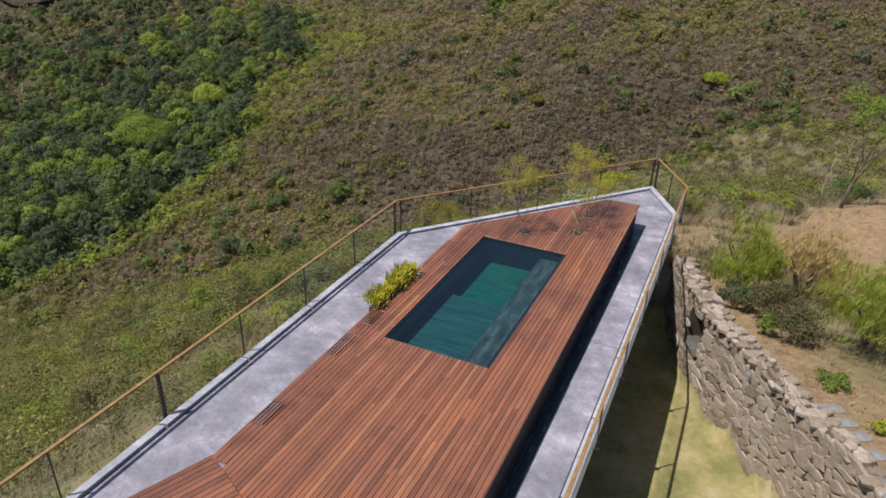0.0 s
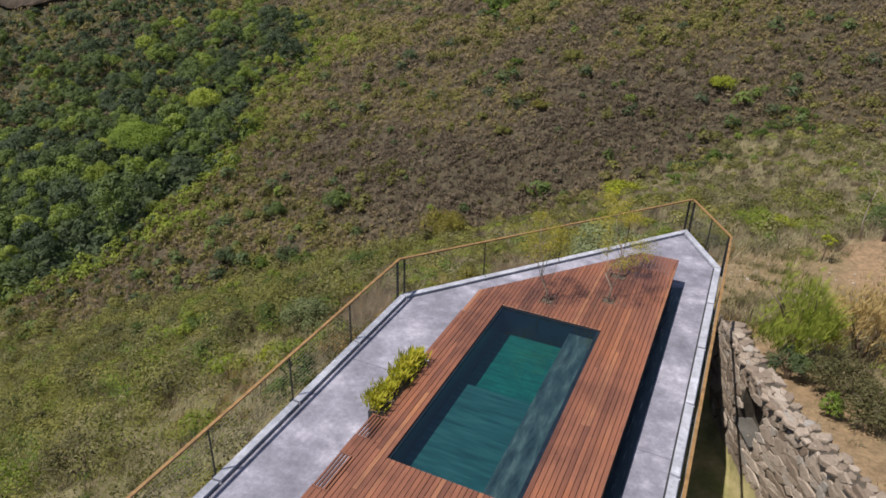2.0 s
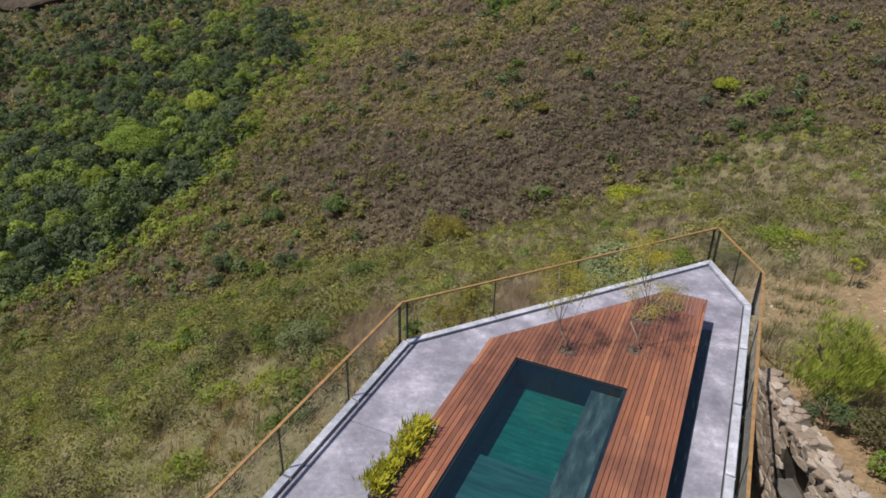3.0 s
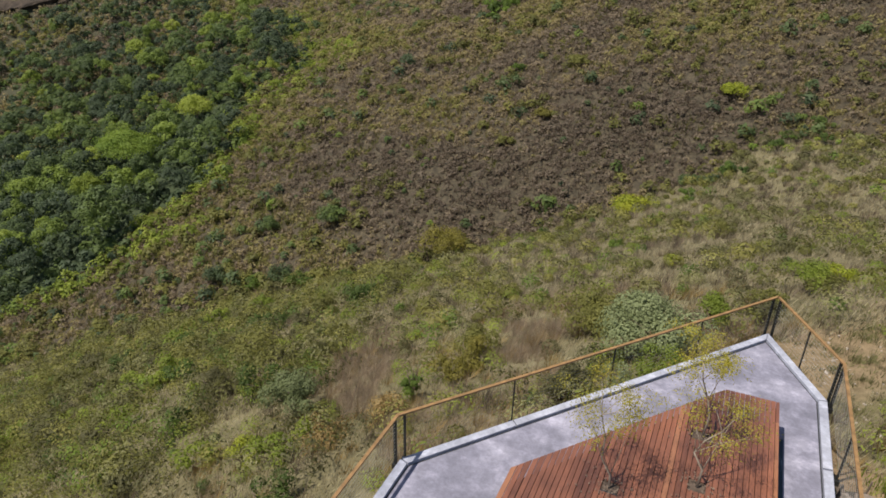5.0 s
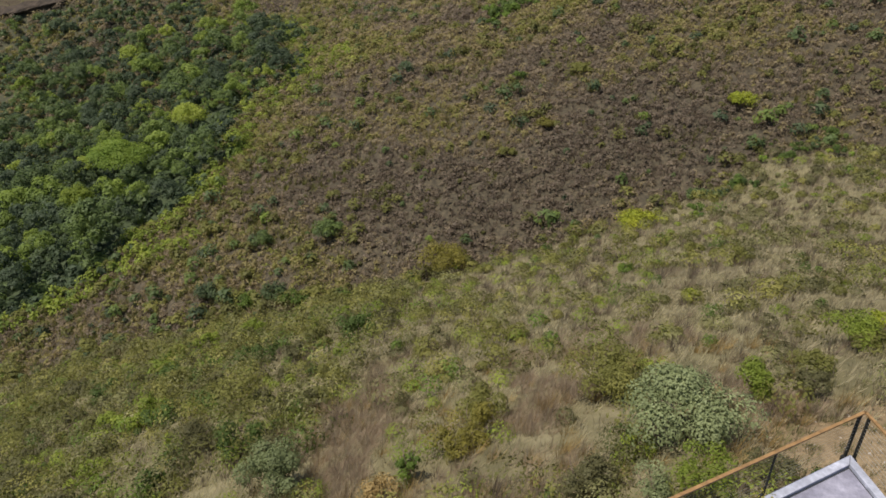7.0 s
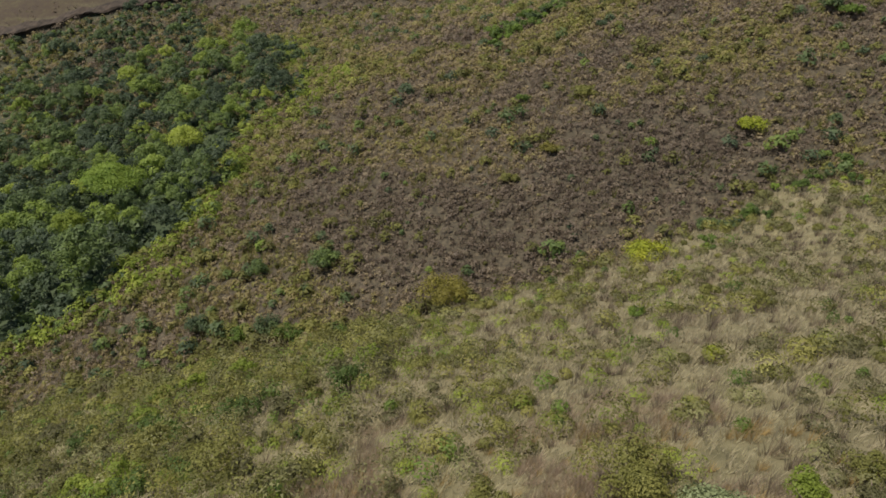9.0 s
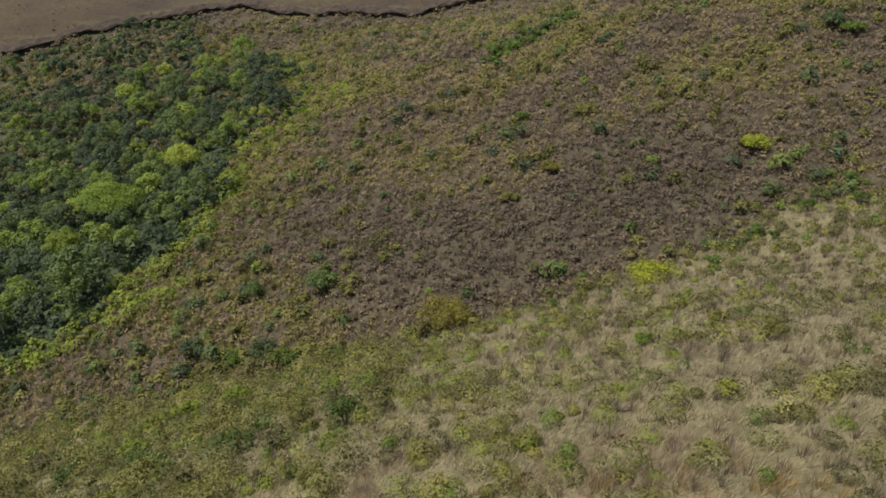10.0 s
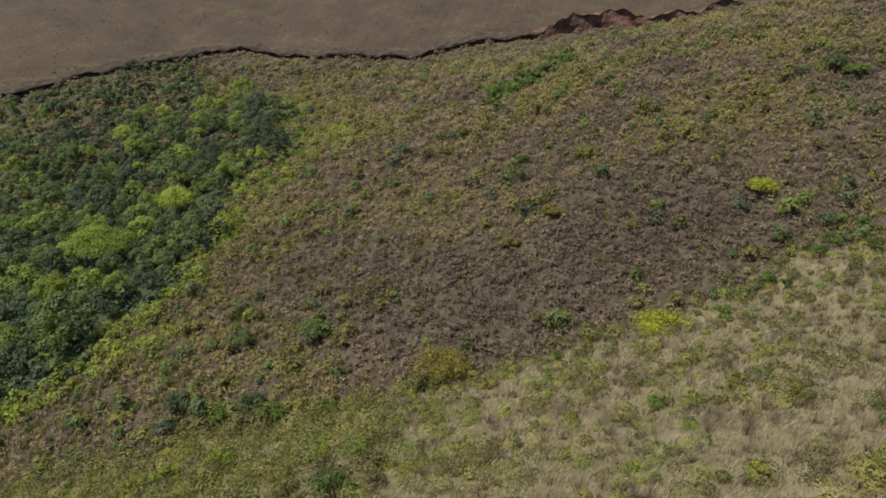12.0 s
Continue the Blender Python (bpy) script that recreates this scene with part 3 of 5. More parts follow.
# grey leafless shrubs among them
c = scatter(6400, -78, 70, 2, 125, lambda x, y: near_ground(x, y) & (rng.random(len(x)) < 0.35 + 0.4 * patchy(x + 20, y, 2.4)))
cloud_ob("slope_bare_shrubs", [tufts(c, rng.uniform(0.5, 1.25, len(c)), 34, 0.01 + 0.012 * c[:, 1] / 60, rng.normal(0.0, 0.15, len(c)))], M_SCRUB, "grey leafless shrubs on the near slope", "shrubs")
# rusty dry plants below the terrace
c = scatter(900, -12, 15, 24, 46, lambda x, y: near_ground(x, y) & (rng.random(len(x)) < 0.25 + 0.6 * (patchy(x, y, 5) - 0.3)))
cloud_ob("dry_plants", [tufts(c, rng.uniform(0.35, 0.95, len(c)), 44, np.full(len(c), 0.012), rng.normal(0.0, 0.2, len(c)))], M_RUSTY, "rust-brown dry plants below the terrace", "shrubs")
# pinkish dead grass in patches below the terrace
c = scatter(7000, -10, 14, 27, 54, lambda x, y: near_ground(x, y) & (dead(x, y) | (patchy(x + 7, y, 3.5) > 0.62) & (rng.random(len(x)) < 0.4)))
cloud_ob("dead_grass", [tufts(c, rng.uniform(0.3, 0.8, len(c)), 26, np.full(len(c), 0.011), rng.normal(0.3, 0.2, len(c)))], M_PINK, "pinkish dead grass in patches below the terrace", "grass")

# ---------------------------------------------------------------- the house, in its own axes: x across, y along the pool
HOUSE = pose(-0.596, 12.966, 0, 0, 0, -23.246)
DECK = 0.86
BACK = -15.0  # the near end of the terrace, behind the walk's start


def right_edge(y):
    return 5.08 + (13.1 - y) * 0.006


def deck_right(y):
    return 3.84 + (11.36 - y) * 0.004


A, B, C = (-3.45, 6.78), (3.66, 15.7), (5.08, 13.1)
house = tagged(new("house"), "modern hillside house under a flat concrete roof terrace", "house")
house.matrix_world = HOUSE


def inset(outline, d):
    """Moves a plan outline (anticlockwise) inwards by d."""
    k, out = len(outline), []
    for i in range(k):
        p, q, r = Vector(outline[i - 1]), Vector(outline[i]), Vector(outline[(i + 1) % k])
        n1, n2 = (q - p).normalized(), (r - q).normalized()
        n1, n2 = Vector((-n1.y, n1.x)), Vector((-n2.y, n2.x))
        out.append(tuple(q + (n1 + n2) * (d / (1 + n1.dot(n2)))))
    return out


def half(poly, n, d):
    """The part of a plan polygon where n . p <= d."""
    out = []
    for p, q in zip(poly, poly[1:] + poly[:1]):
        a, b = d - n[0] * p[0] - n[1] * p[1], d - n[0] * q[0] - n[1] * q[1]
        if a >= 0:
            out.append(p)
        if a * b < 0:
            out.append((p[0] + (q[0] - p[0]) * a / (a - b), p[1] + (q[1] - p[1]) * a / (a - b)))
    return out


POOL = (-0.07, 2.49, 0.0, 6.3)  # x0, x1, y0, y1


def around_pool(poly, z0, z1):
    """A slab over a plan outline that leaves the pool's basin open."""
    a, b, c, d = POOL[0] - 0.1, POOL[1] + 0.1, POOL[2] - 0.1, POOL[3] + 0.1
    bm = bmesh.new()
    for i, col in enumerate((half(poly, (1, 0), a), half(half(poly, (-1, 0), -a), (1, 0), b), half(poly, (-1, 0), -b))):
        for j, cell in enumerate((half(col, (0, 1), c), half(half(col, (0, -1), -c), (0, 1), d), half(col, (0, -1), -d))):
            if len(cell) > 2 and (i, j) != (1, 1):
                bm.faces.new([bm.verts.new((*p, z1)) for p in cell])
    bmesh.ops.remove_doubles(bm, verts=bm.verts, dist=1e-4)
    low = bmesh.ops.extrude_face_region(bm, geom=list(bm.faces))["geom"]
    for v in low:
        if isinstance(v, bmesh.types.BMVert):
            v.co.z = z0
    return bm


PLAN = [(right_edge(BACK), BACK), C, B, A, (-3.3, BACK)]
part("roof_slab", around_pool(PLAN, -0.34, -0.02), M_SLAB, house, "thick concrete roof slab")
inner = inset(PLAN, 0.24)
# the walkable screed in two pours with an open joint between them
JOINT = 3.42
part("screed", around_pool([(inner[0][0], BACK + 0.3), (right_edge(JOINT) - 0.24, JOINT - 0.006), (-3.187, JOINT - 0.006), (inner[4][0], BACK + 0.3)], -0.016, 0.0), M_SLAB, house, "mottled grey concrete screed")
part("screed", around_pool([(right_edge(JOINT) - 0.24, JOINT + 0.006), inner[1], inner[2], inner[3], (-3.187, JOINT + 0.006)], -0.016, 0.0), M_SLAB, house, "mottled grey concrete screed")


def curb_run(p, q, r, s):
    """Curb blocks along the outer line p-q whose inner line is r-s, with fine joints every 2.6 m."""
    p, q, r, s = Vector(p), Vector(q), Vector(r), Vector(s)
    k = max(1, round((q - p).length / 2.6))
    for i in range(k):
        a, b = i / k + 0.0012, (i + 1) / k - 0.0012
        part("curb_block", prism([tuple(p.lerp(q, a)), tuple(p.lerp(q, b)), tuple(r.lerp(s, b)), tuple(r.lerp(s, a))], -0.016, 0.075, 0.008), M_CURB, house)


drain = inset(PLAN, 0.205)
for i in (0, 1, 2, 3):
    part("drain_channel", prism([drain[i], drain[i + 1], inner[i + 1], inner[i]], -0.019, -0.012), M_DARK, house)
rim = inset(PLAN, 0.2)
outer = inset(PLAN, 0.005)
for i in (0, 1, 2, 3):
    curb_run(outer[i], outer[i + 1], rim[i], rim[i + 1])
low = inset(PLAN, 0.45)
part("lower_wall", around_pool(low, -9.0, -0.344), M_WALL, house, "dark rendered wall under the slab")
fasc = inset(PLAN, -0.012)
for i in (0, 1, 2, 3):
    part("fascia", prism([fasc[i], fasc[i + 1], outer[i + 1], outer[i]], -0.33, 0.02), M_CURB, house)

# ---------------------------------------------------------------- railing with cables
railing = tagged(new("railing"), "rust-brown handrail on dark steel posts with thin cables", "railing")
railing.matrix_world = HOUSE
RAIL_H = 1.2
M_BRIGHT = plain("bright steel", (0.4, 0.4, 0.39), 0.3, 0.6, 6, 0.1)
edge = inset(PLAN, -0.08)  # the posts stand against the outer face of the slab
edge = [edge[0], edge[1], edge[2], edge[3], edge[4]]


def post(x, y, ang, w=0.045, d=0.014):
    bm = box(-w / 2, w / 2, -d / 2, d / 2, -0.2, RAIL_H - 0.03)
    bmesh.ops.transform(bm, matrix=Matrix.Translation((x, y, 0)) @ Matrix.Rotation(ang, 4, "Z"), verts=bm.verts)
    ob = part("post", bm, M_STEEL, railing)
    foot = box(-0.07, 0.07, -0.04, 0.04, -0.18, -0.05)
    bmesh.ops.transform(foot, matrix=Matrix.Translation((x, y, 0)) @ Matrix.Rotation(ang, 4, "Z"), verts=foot.verts)
    part("base_plate", foot, M_STEEL, ob)


def fittings(x, y, ang):
    """Bright cable ends on a strainer post."""
    for i in range(10):
        z = 0.17 + i * 0.098
        d = Vector((math.sin(ang), -math.cos(ang))) * 0.032
        part("cable_fitting", tube([(x - d.x, y - d.y, z), (x + d.x, y + d.y, z)], 0.006, 5), M_BRIGHT, railing)


def rail_run(p, q, stops, ends=(0.14, 0.14), wire=0.0035):
    """Handrail, posts and cables from p to q; stops are the posts' distances from q."""
    p, q = Vector(p), Vector(q)
    d = (q - p).normalized()
    ang = math.atan2(d.y, d.x) + math.pi / 2
    part("handrail", beam((*p, RAIL_H), (*q, RAIL_H), 0.07, 0.04), M_RUST, railing)
    for s in stops:
        c = q - d * s
        post(c.x, c.y, ang)
    for e, c in ((ends[0], p), (ends[1], q)):
        if e:
            s = c + d * e * (1 if c is p else -1)
            post(s.x, s.y, ang, 0.075, 0.03)
            fittings(s.x, s.y, ang)
    for i in range(10):
        z = 0.17 + i * 0.098
        part("cable", tube([(*p, z), (*q, z)], wire, 4), M_CABLE, railing)


rail_run(edge[4], edge[3], [2.75, 5.35, 8.0, 13.2, 15.8, 18.4], (0, 0.12))
post(-3.46, -3.81, 0.02, 0.09, 0.05)
fittings(-3.46, -3.81, math.pi)
AB = (Vector(edge[2]) - Vector(edge[3])).length
rail_run(edge[3], edge[2], [AB - 2.9, AB - 5.8, AB - 8.7], (0.16, 0.16), 0.002)
rail_run(edge[2], edge[1], [1.45], (0.16, 0.1))
RIGHT = (Vector(edge[1]) - Vector(edge[0])).length
rail_run(edge[1], edge[0], [RIGHT - 2.7 * i for i in range(1, 10)], (0.12, 0))

# ---------------------------------------------------------------- pool


def pool_tile():
    m, n, l, b = material("teal pool stone", 0.35)
    streak = noise_tex(n, l, 1.6, 5, 0.6, (0.6, 5.0, 1.0))
    fine = noise_tex(n, l, 7.0, 5, 0.6)
    base = ramp(n, l, streak, [(0.3, (0.006, 0.085, 0.076)), (0.5, (0.01, 0.135, 0.115)), (0.7, (0.018, 0.185, 0.15))])
    l.new(mix(n, l, 0.5, base, ramp(n, l, fine, [(0.3, (0.6, 0.6, 0.6)), (0.7, (1.2, 1.2, 1.2))]), "MULTIPLY"), b.inputs["Base Color"])
    return m


def bench_stone(name, dark, mid, light, stretch):
    m, n, l, b = material(name, 0.4)
    s = noise_tex(n, l, 1.4, 5, 0.6, stretch)
    l.new(ramp(n, l, s, [(0.3, dark), (0.5, mid), (0.68, light)]), b.inputs["Base Color"])
    return m


def water_material():
    m, n, l, b = material("still pool water", 0.03)
    n.remove(b)
    clear, shine, fr, mx = n.new("ShaderNodeBsdfTransparent"), n.new("ShaderNodeBsdfGlossy"), n.new("ShaderNodeFresnel"), n.new("ShaderNodeMixShader")
    clear.inputs[0].default_value = (0.6, 0.8, 0.84, 1)
    shine.inputs["Roughness"].default_value = 0.015
    fr.inputs["IOR"].default_value = 1.6
    bp = n.new("ShaderNodeBump")
    bp.inputs["Strength"].default_value, bp.inputs["Distance"].default_value = 0.1, 0.02
    l.new(noise_tex(n, l, 1.3, 3, 0.5), bp.inputs["Height"])
    l.new(bp.outputs[0], shine.inputs["Normal"])
    l.new(fr.outputs[0], mx.inputs[0])
    l.new(clear.outputs[0], mx.inputs[1])
    l.new(shine.outputs[0], mx.inputs[2])
    # diffuse blue for slight turbidity and, painted in, the sky's hazy reflection
    veil, body = n.new("ShaderNodeBsdfDiffuse"), n.new("ShaderNodeMixShader")
    veil.inputs[0].default_value = (0.02, 0.045, 0.085, 1)
    body.inputs[0].default_value = 0.12
    l.new(clear.outputs[0], body.inputs[1])
    l.new(veil.outputs[0], body.inputs[2])
    l.new(body.outputs[0], mx.inputs[1])
    l.new(mx.outputs[0], n["Material Output"].inputs[0])
    return m


# near-black colour with pale wet streaks; paints in the shade beside the deck
def shade_strip_material():
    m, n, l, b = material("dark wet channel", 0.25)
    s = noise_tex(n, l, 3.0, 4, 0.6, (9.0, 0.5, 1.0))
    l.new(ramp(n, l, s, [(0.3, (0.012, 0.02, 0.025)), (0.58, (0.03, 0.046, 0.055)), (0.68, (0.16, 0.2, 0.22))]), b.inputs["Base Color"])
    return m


M_TILE, M_BENCH = pool_tile(), bench_stone("grey pool bench stone", (0.022, 0.034, 0.042), (0.085, 0.097, 0.105), (0.2, 0.2, 0.2), (4.0, 0.8, 1.0))
M_STEP = bench_stone("grey-teal pool step stone", (0.014, 0.055, 0.062), (0.028, 0.1, 0.108), (0.055, 0.145, 0.15), (0.6, 5.0, 1.0))
M_LINER = plain("dark pool wall stone", (0.008, 0.016, 0.027), 0.35, 0, 3, 0.4)
pool = tagged(new("swimming_pool"), "narrow dark-lined pool of teal water sunk in the deck", "pool")
pool.matrix_world = HOUSE
x0, x1, y0, y1 = POOL
for bx in ((x0 - 0.12, x0, y0 - 0.12, y1 + 0.12), (x1, x1 + 0.12, y0 - 0.12, y1 + 0.12), (x0, x1, y0 - 0.12, y0), (x0, x1, y1, y1 + 0.12)):
    part("pool_wall", box(*bx, -0.9, DECK - 0.045), M_LINER, pool)
part("pool_floor", box(x0, x1, y0, y1, -0.95, 0.02), M_TILE, pool, "teal stone pool floor")
part("pool_step", box(x0, x1 - 0.7, y0, 3.5, 0.02, 0.27, 0.01), M_STEP, pool, "raised grey-teal stone platform")
part("pool_bench", box(x1 - 0.7, x1, y0, y1, 0.02, 0.56, 0.01), M_BENCH, pool, "pale grey submerged stone bench")
water = part("water", box(x0 - 0.02, x1 + 0.02, y0 - 0.02, y1 + 0.02, -0.6, DECK - 0.07), water_material(), pool, "clear still water")

# ---------------------------------------------------------------- deck: carcass now, boards at the end of the file
deck = tagged(new("wooden_deck"), "raised red-brown hardwood deck round the pool", "deck", kind="structure")
deck.matrix_world = HOUSE
TREES = ((0.9, 7.15), (2.42, 7.92), (2.36, 9.44))
part("side_wall", prism([(deck_right(-9.6) - 0.05, -9.6), (deck_right(11.3) - 0.05, 11.2), (deck_right(11.3) - 0.11, 11.2), (deck_right(-9.6) - 0.11, -9.6)], 0.002, DECK - 0.06), M_DARK, deck, "dark slatted side of the deck")
part("side_wall", box(-0.79, -0.73, -4.5, 6.6, 0.002, DECK - 0.06), M_DARK, deck)
part("end_wall", prism([(-0.77, 6.6), (-0.73, 6.5), (2.6, 10.8), (2.5, 10.9)], 0.002, DECK - 0.06), M_DARK, deck)
# a dark strip as wide as the deck's cast shadow, to deepen it
part("overflow_channel", prism([(deck_right(-9.6) - 0.04, -9.6), (deck_right(-9.6) + 0.27, -9.6), (deck_right(11.3) + 0.27, 11.2), (deck_right(11.3) - 0.04, 11.1)], 0.001, 0.004), shade_strip_material(), deck, "dark wet overflow channel beside the deck")
y = -9.0
while y < 11.0:
    part("batten", beam((deck_right(y) - 0.045, y, 0.01), (deck_right(y) - 0.045, y, DECK - 0.06), 0.02, 0.035), M_DARK, deck)
    y += 0.16
for y in np.arange(-9.5, 11, 1.1):
    if 0 < y < 6.5:
        part("joist", box(-0.62, x0 - 0.13, y, y + 0.06, DECK - 0.17, DECK - 0.032), M_DARK, deck)
        part("joist", box(x1 + 0.13, deck_right(y) - 0.25, y, y + 0.06, DECK - 0.17, DECK - 0.032), M_DARK, deck)
    else:
        part("joist", box(max(-0.55, (y - 6.9) * 0.76 - 0.5), deck_right(y) - 0.25, y, y + 0.06, DECK - 0.17, DECK - 0.032), M_DARK, deck)
part("underlay", prism([(-0.64, -9.8), (deck_right(-9.8) - 0.24, -9.8), (deck_right(0) - 0.24, -0.1), (-0.64, -0.1)], DECK - 0.2, DECK - 0.175), M_DARK, deck)

# ---------------------------------------------------------------- single bushes and trees
def stems(pos, r, h, count, seed, thick=0.03, name="stem", parent=None, mat=None):
    """Bent stems that rise and spread from one foot."""
    g = random.Random(seed)
    bm = bmesh.new()
    for k in range(count):
        a = 2 * math.pi * (k + g.random()) / count
        d = r * g.uniform(0.25, 0.8)
        pts = [(0, 0, -0.25), (0.25 * d * math.cos(a), 0.25 * d * math.sin(a), h * 0.3), (0.7 * d * math.cos(a + 0.3), 0.7 * d * math.sin(a + 0.3), h * 0.6), (d * math.cos(a), d * math.sin(a), h * g.uniform(0.55, 0.78))]
        tube(pts, [thick, thick * 0.8, thick * 0.5, thick * 0.2], 5, bm)
    return part(name, bm, mat or M_TWIG, parent)


def bush(name, x, y, r, h, leaves, leaf, mat, label, tone=0.2, seed=1, sub=9, z=None, slim=0.45, fill=0.3, category="shrub"):
    """A shrub: stems and a foliage of several uneven clumps."""
    z = float(land(x, y)) if z is None else z
    ob = tagged(new(name), label, category)
    ob.location = (x, y, z)
    stems((x, y, z), r, h, 6, seed, 0.02 + 0.012 * h, "stem", ob)
    g = np.random.default_rng(seed)
    a, d = g.uniform(0, 2 * np.pi, sub), r * np.sqrt(g.random(sub)) * 0.72
    c = np.stack([d * np.cos(a), d * np.sin(a), h * (0.16 + 0.42 * g.random(sub)) * (1.1 - 0.5 * d / r)], -1)
    s = r * g.uniform(0.32, 0.55, sub)
    v, t = leaf_cloud(c, s, np.minimum(s * 1.7, h * 0.6), leaves // sub, leaf, tone + g.normal(0, 0.1, sub), up=0.3, fill=fill, slim=slim)
    if slim < 0.2:  # feathery: upright sprays instead of leaves
        k = leaves // 26
        pick = g.integers(0, sub, k)
        foot = c[pick] + g.normal(0, 0.36, (k, 3)) * s[pick][:, None] * np.array([1, 1, 1.3])
        foot[:, 2] = np.clip(foot[:, 2] + 0.16 * h, 0.22 * h, 0.9 * h)
        v, t = tufts(foot, g.uniform(0.05, 0.11, k) * h, 14, np.full(k, 0.013), tone + g.normal(0, 0.15, k))
    mesh_ob("foliage", v, np.arange(len(v)).reshape(-1, 3), mat, ob, tone=t)
    return ob


def tree(name, x, y, z, path, crown, leaves, leaf, mat, bark, label, thick=0.05, seed=1, limbs=7, tone=0.2, category="tree", spread=1.0, slim=0.5):
    """A tree: a bent tapered trunk, forking limbs and a loose crown round their ends. path is the trunk's line from its foot."""
    g = random.Random(seed)
    ob = tagged(new(name), label, category)
    ob.location = (x, y, z)
    k = len(path)
    part("trunk", tube(path, [thick * (1 - 0.6 * i / (k - 1)) for i in range(k)], 7), bark, ob, smooth=True)
    top, tips = Vector(path[-1]), []
    for i in range(limbs):
        bm = bmesh.new()
        base = Vector(path[1 + i % (k - 1)]) if i % 3 else top
        a = 2.4 * i + g.uniform(-0.4, 0.4)
        tip = Vector((top.x + crown[0] * 0.75 * math.cos(a) * g.uniform(0.5, 1), top.y + crown[0] * 0.75 * math.sin(a) * g.uniform(0.5, 1), top.z + crown[1] * g.uniform(-0.25, 0.5)))
        midp = base.lerp(tip, 0.5) + Vector((0, 0, 0.12 * crown[1]))
        tube([base, midp, tip], [thick * 0.38, thick * 0.22, thick * 0.07], 5, bm)
        tips += [tip, midp.lerp(tip, 0.6)]
        for j in range(2):
            twig = tip + Vector((g.uniform(-1, 1), g.uniform(-1, 1), g.uniform(-0.3, 0.8))) * crown[0] * 0.35
            tube([midp.lerp(tip, 0.5), twig], [thick * 0.12, thick * 0.04], 4, bm)
            tips.append(twig)
        part("limb", bm, bark, ob, smooth=True)
    c = np.array([tuple(t) for t in tips])
    s = np.full(len(c), crown[0] * 0.36 * spread)
    c[:, 2] -= s * 0.5
    v, t = leaf_cloud(c, s, s * 1.3, leaves // len(c), leaf, np.full(len(c), tone), up=0.2, fill=0.15, slim=slim)
    mesh_ob("crown", v, np.arange(len(v)).reshape(-1, 3), mat, ob, tone=t)
    return ob


# three young trees in pits in the deck
def in_house(x, y, z=0.0):
    return HOUSE @ Vector((x, y, z))


for i, ((tx, ty), path, crown, n) in enumerate(zip(TREES, (
        [(0, 0, -0.2), (-0.03, 0.02, 0.3), (-0.22, 0.1, 0.65), (-0.2, 0.14, 1.1), (-0.32, 0.2, 1.6)],
        [(0, 0, -0.2), (0.03, 0.02, 0.4), (-0.16, 0.12, 0.75), (-0.02, 0.1, 1.05), (0.3, 0.2, 1.2)],
        [(0, 0, -0.2), (0.05, 0.0, 0.5), (-0.03, 0.08, 0.9), (-0.2, 0.15, 1.35), (-0.25, 0.2, 1.75)]),
        ((1.0, 0.95), (0.95, 0.6), (0.9, 0.85)), (3600, 2200, 3600))):
    p = in_house(tx, ty, DECK)
    tree("young_tree", p.x, p.y, p.z, path, crown, n, 0.025, M_SPARSE, M_BARK, "slender young tree with sparse yellow-green leaves in a deck pit", 0.026, 21 + i, 9, 0.15 + 0.1 * i, spread=1.1)
    pit = tagged(new("tree_pit"), "dark soil in a square pit cut in the deck", "planter")
    pit.matrix_world = HOUSE @ Matrix.Translation((tx, ty, DECK))
    bm = bmesh.new()
    grid = bmesh.ops.create_grid(bm, x_segments=8, y_segments=8, size=0.2)
    for v in bm.verts:
        v.co.z = -0.035 + 0.02 * noise.noise(v.co * 9 + Vector((i, 0, 0)))
    part("soil", bm, M_SOIL, pit, smooth=True)
    part("liner", box(-0.205, 0.205, -0.205, 0.205, -0.16, -0.08), M_DARK, pit)
    litter = np.concatenate([rng.normal(0, 0.3, (110, 2)), np.full((110, 1), 0.003)], 1)
    v, t = leaf_cloud(litter, np.full(110, 0.02), np.full(110, 0.01), 1, 0.022, np.full(110, 0.1), up=2.5)
    v[:, 2] = np.where(np.maximum(np.abs(v[:, 0]), np.abs(v[:, 1])) < 0.2, np.maximum(v[:, 2], -0.02), np.maximum(v[:, 2], 0.004))
    mesh_ob("leaf_litter", v, np.arange(len(v)).reshape(-1, 3), M_TWIG, pit, tone=t)["kind"] = "stuff"

# planter at the deck's edge
planter = tagged(new("planter"), "narrow planter of bright yellow-green shrubs along the deck edge", "planter")
planter.matrix_world = HOUSE
part("trough", box(-1.18, -0.8, 1.05, 3.2, 0.002, DECK - 0.05), M_DARK, planter)
part("soil", box(-1.17, -0.81, 1.06, 3.19, DECK - 0.06, DECK - 0.03), M_SOIL, planter)
for i in range(9):
    p = in_house(-1.06 + rng.uniform(-0.07, 0.06), 1.15 + 0.24 * i + rng.uniform(-0.05, 0.05), DECK - 0.03)
    shrub = tagged(new("planter_shrub"), "bright yellow-green leafy shrub in the deck planter", "shrub", "planter shrubs")
    shrub.location = p
    stems(p, 0.14, 0.4, 5, 60 + i, 0.01, "stem", shrub)
    k, tall = 26, rng.uniform(0.18, 0.48)
    foot = np.stack([rng.normal(0, 0.09, k), rng.normal(0, 0.09, k), rng.uniform(0.03, tall, k)], -1)
    v, t = tufts(foot, rng.uniform(0.09, 0.2, k), 7, np.full(k, 0.03), rng.normal(0.5, 0.25, k))
    mesh_ob("leaves", v, np.arange(len(v)).reshape(-1, 3), M_YELLOW, shrub, tone=t)

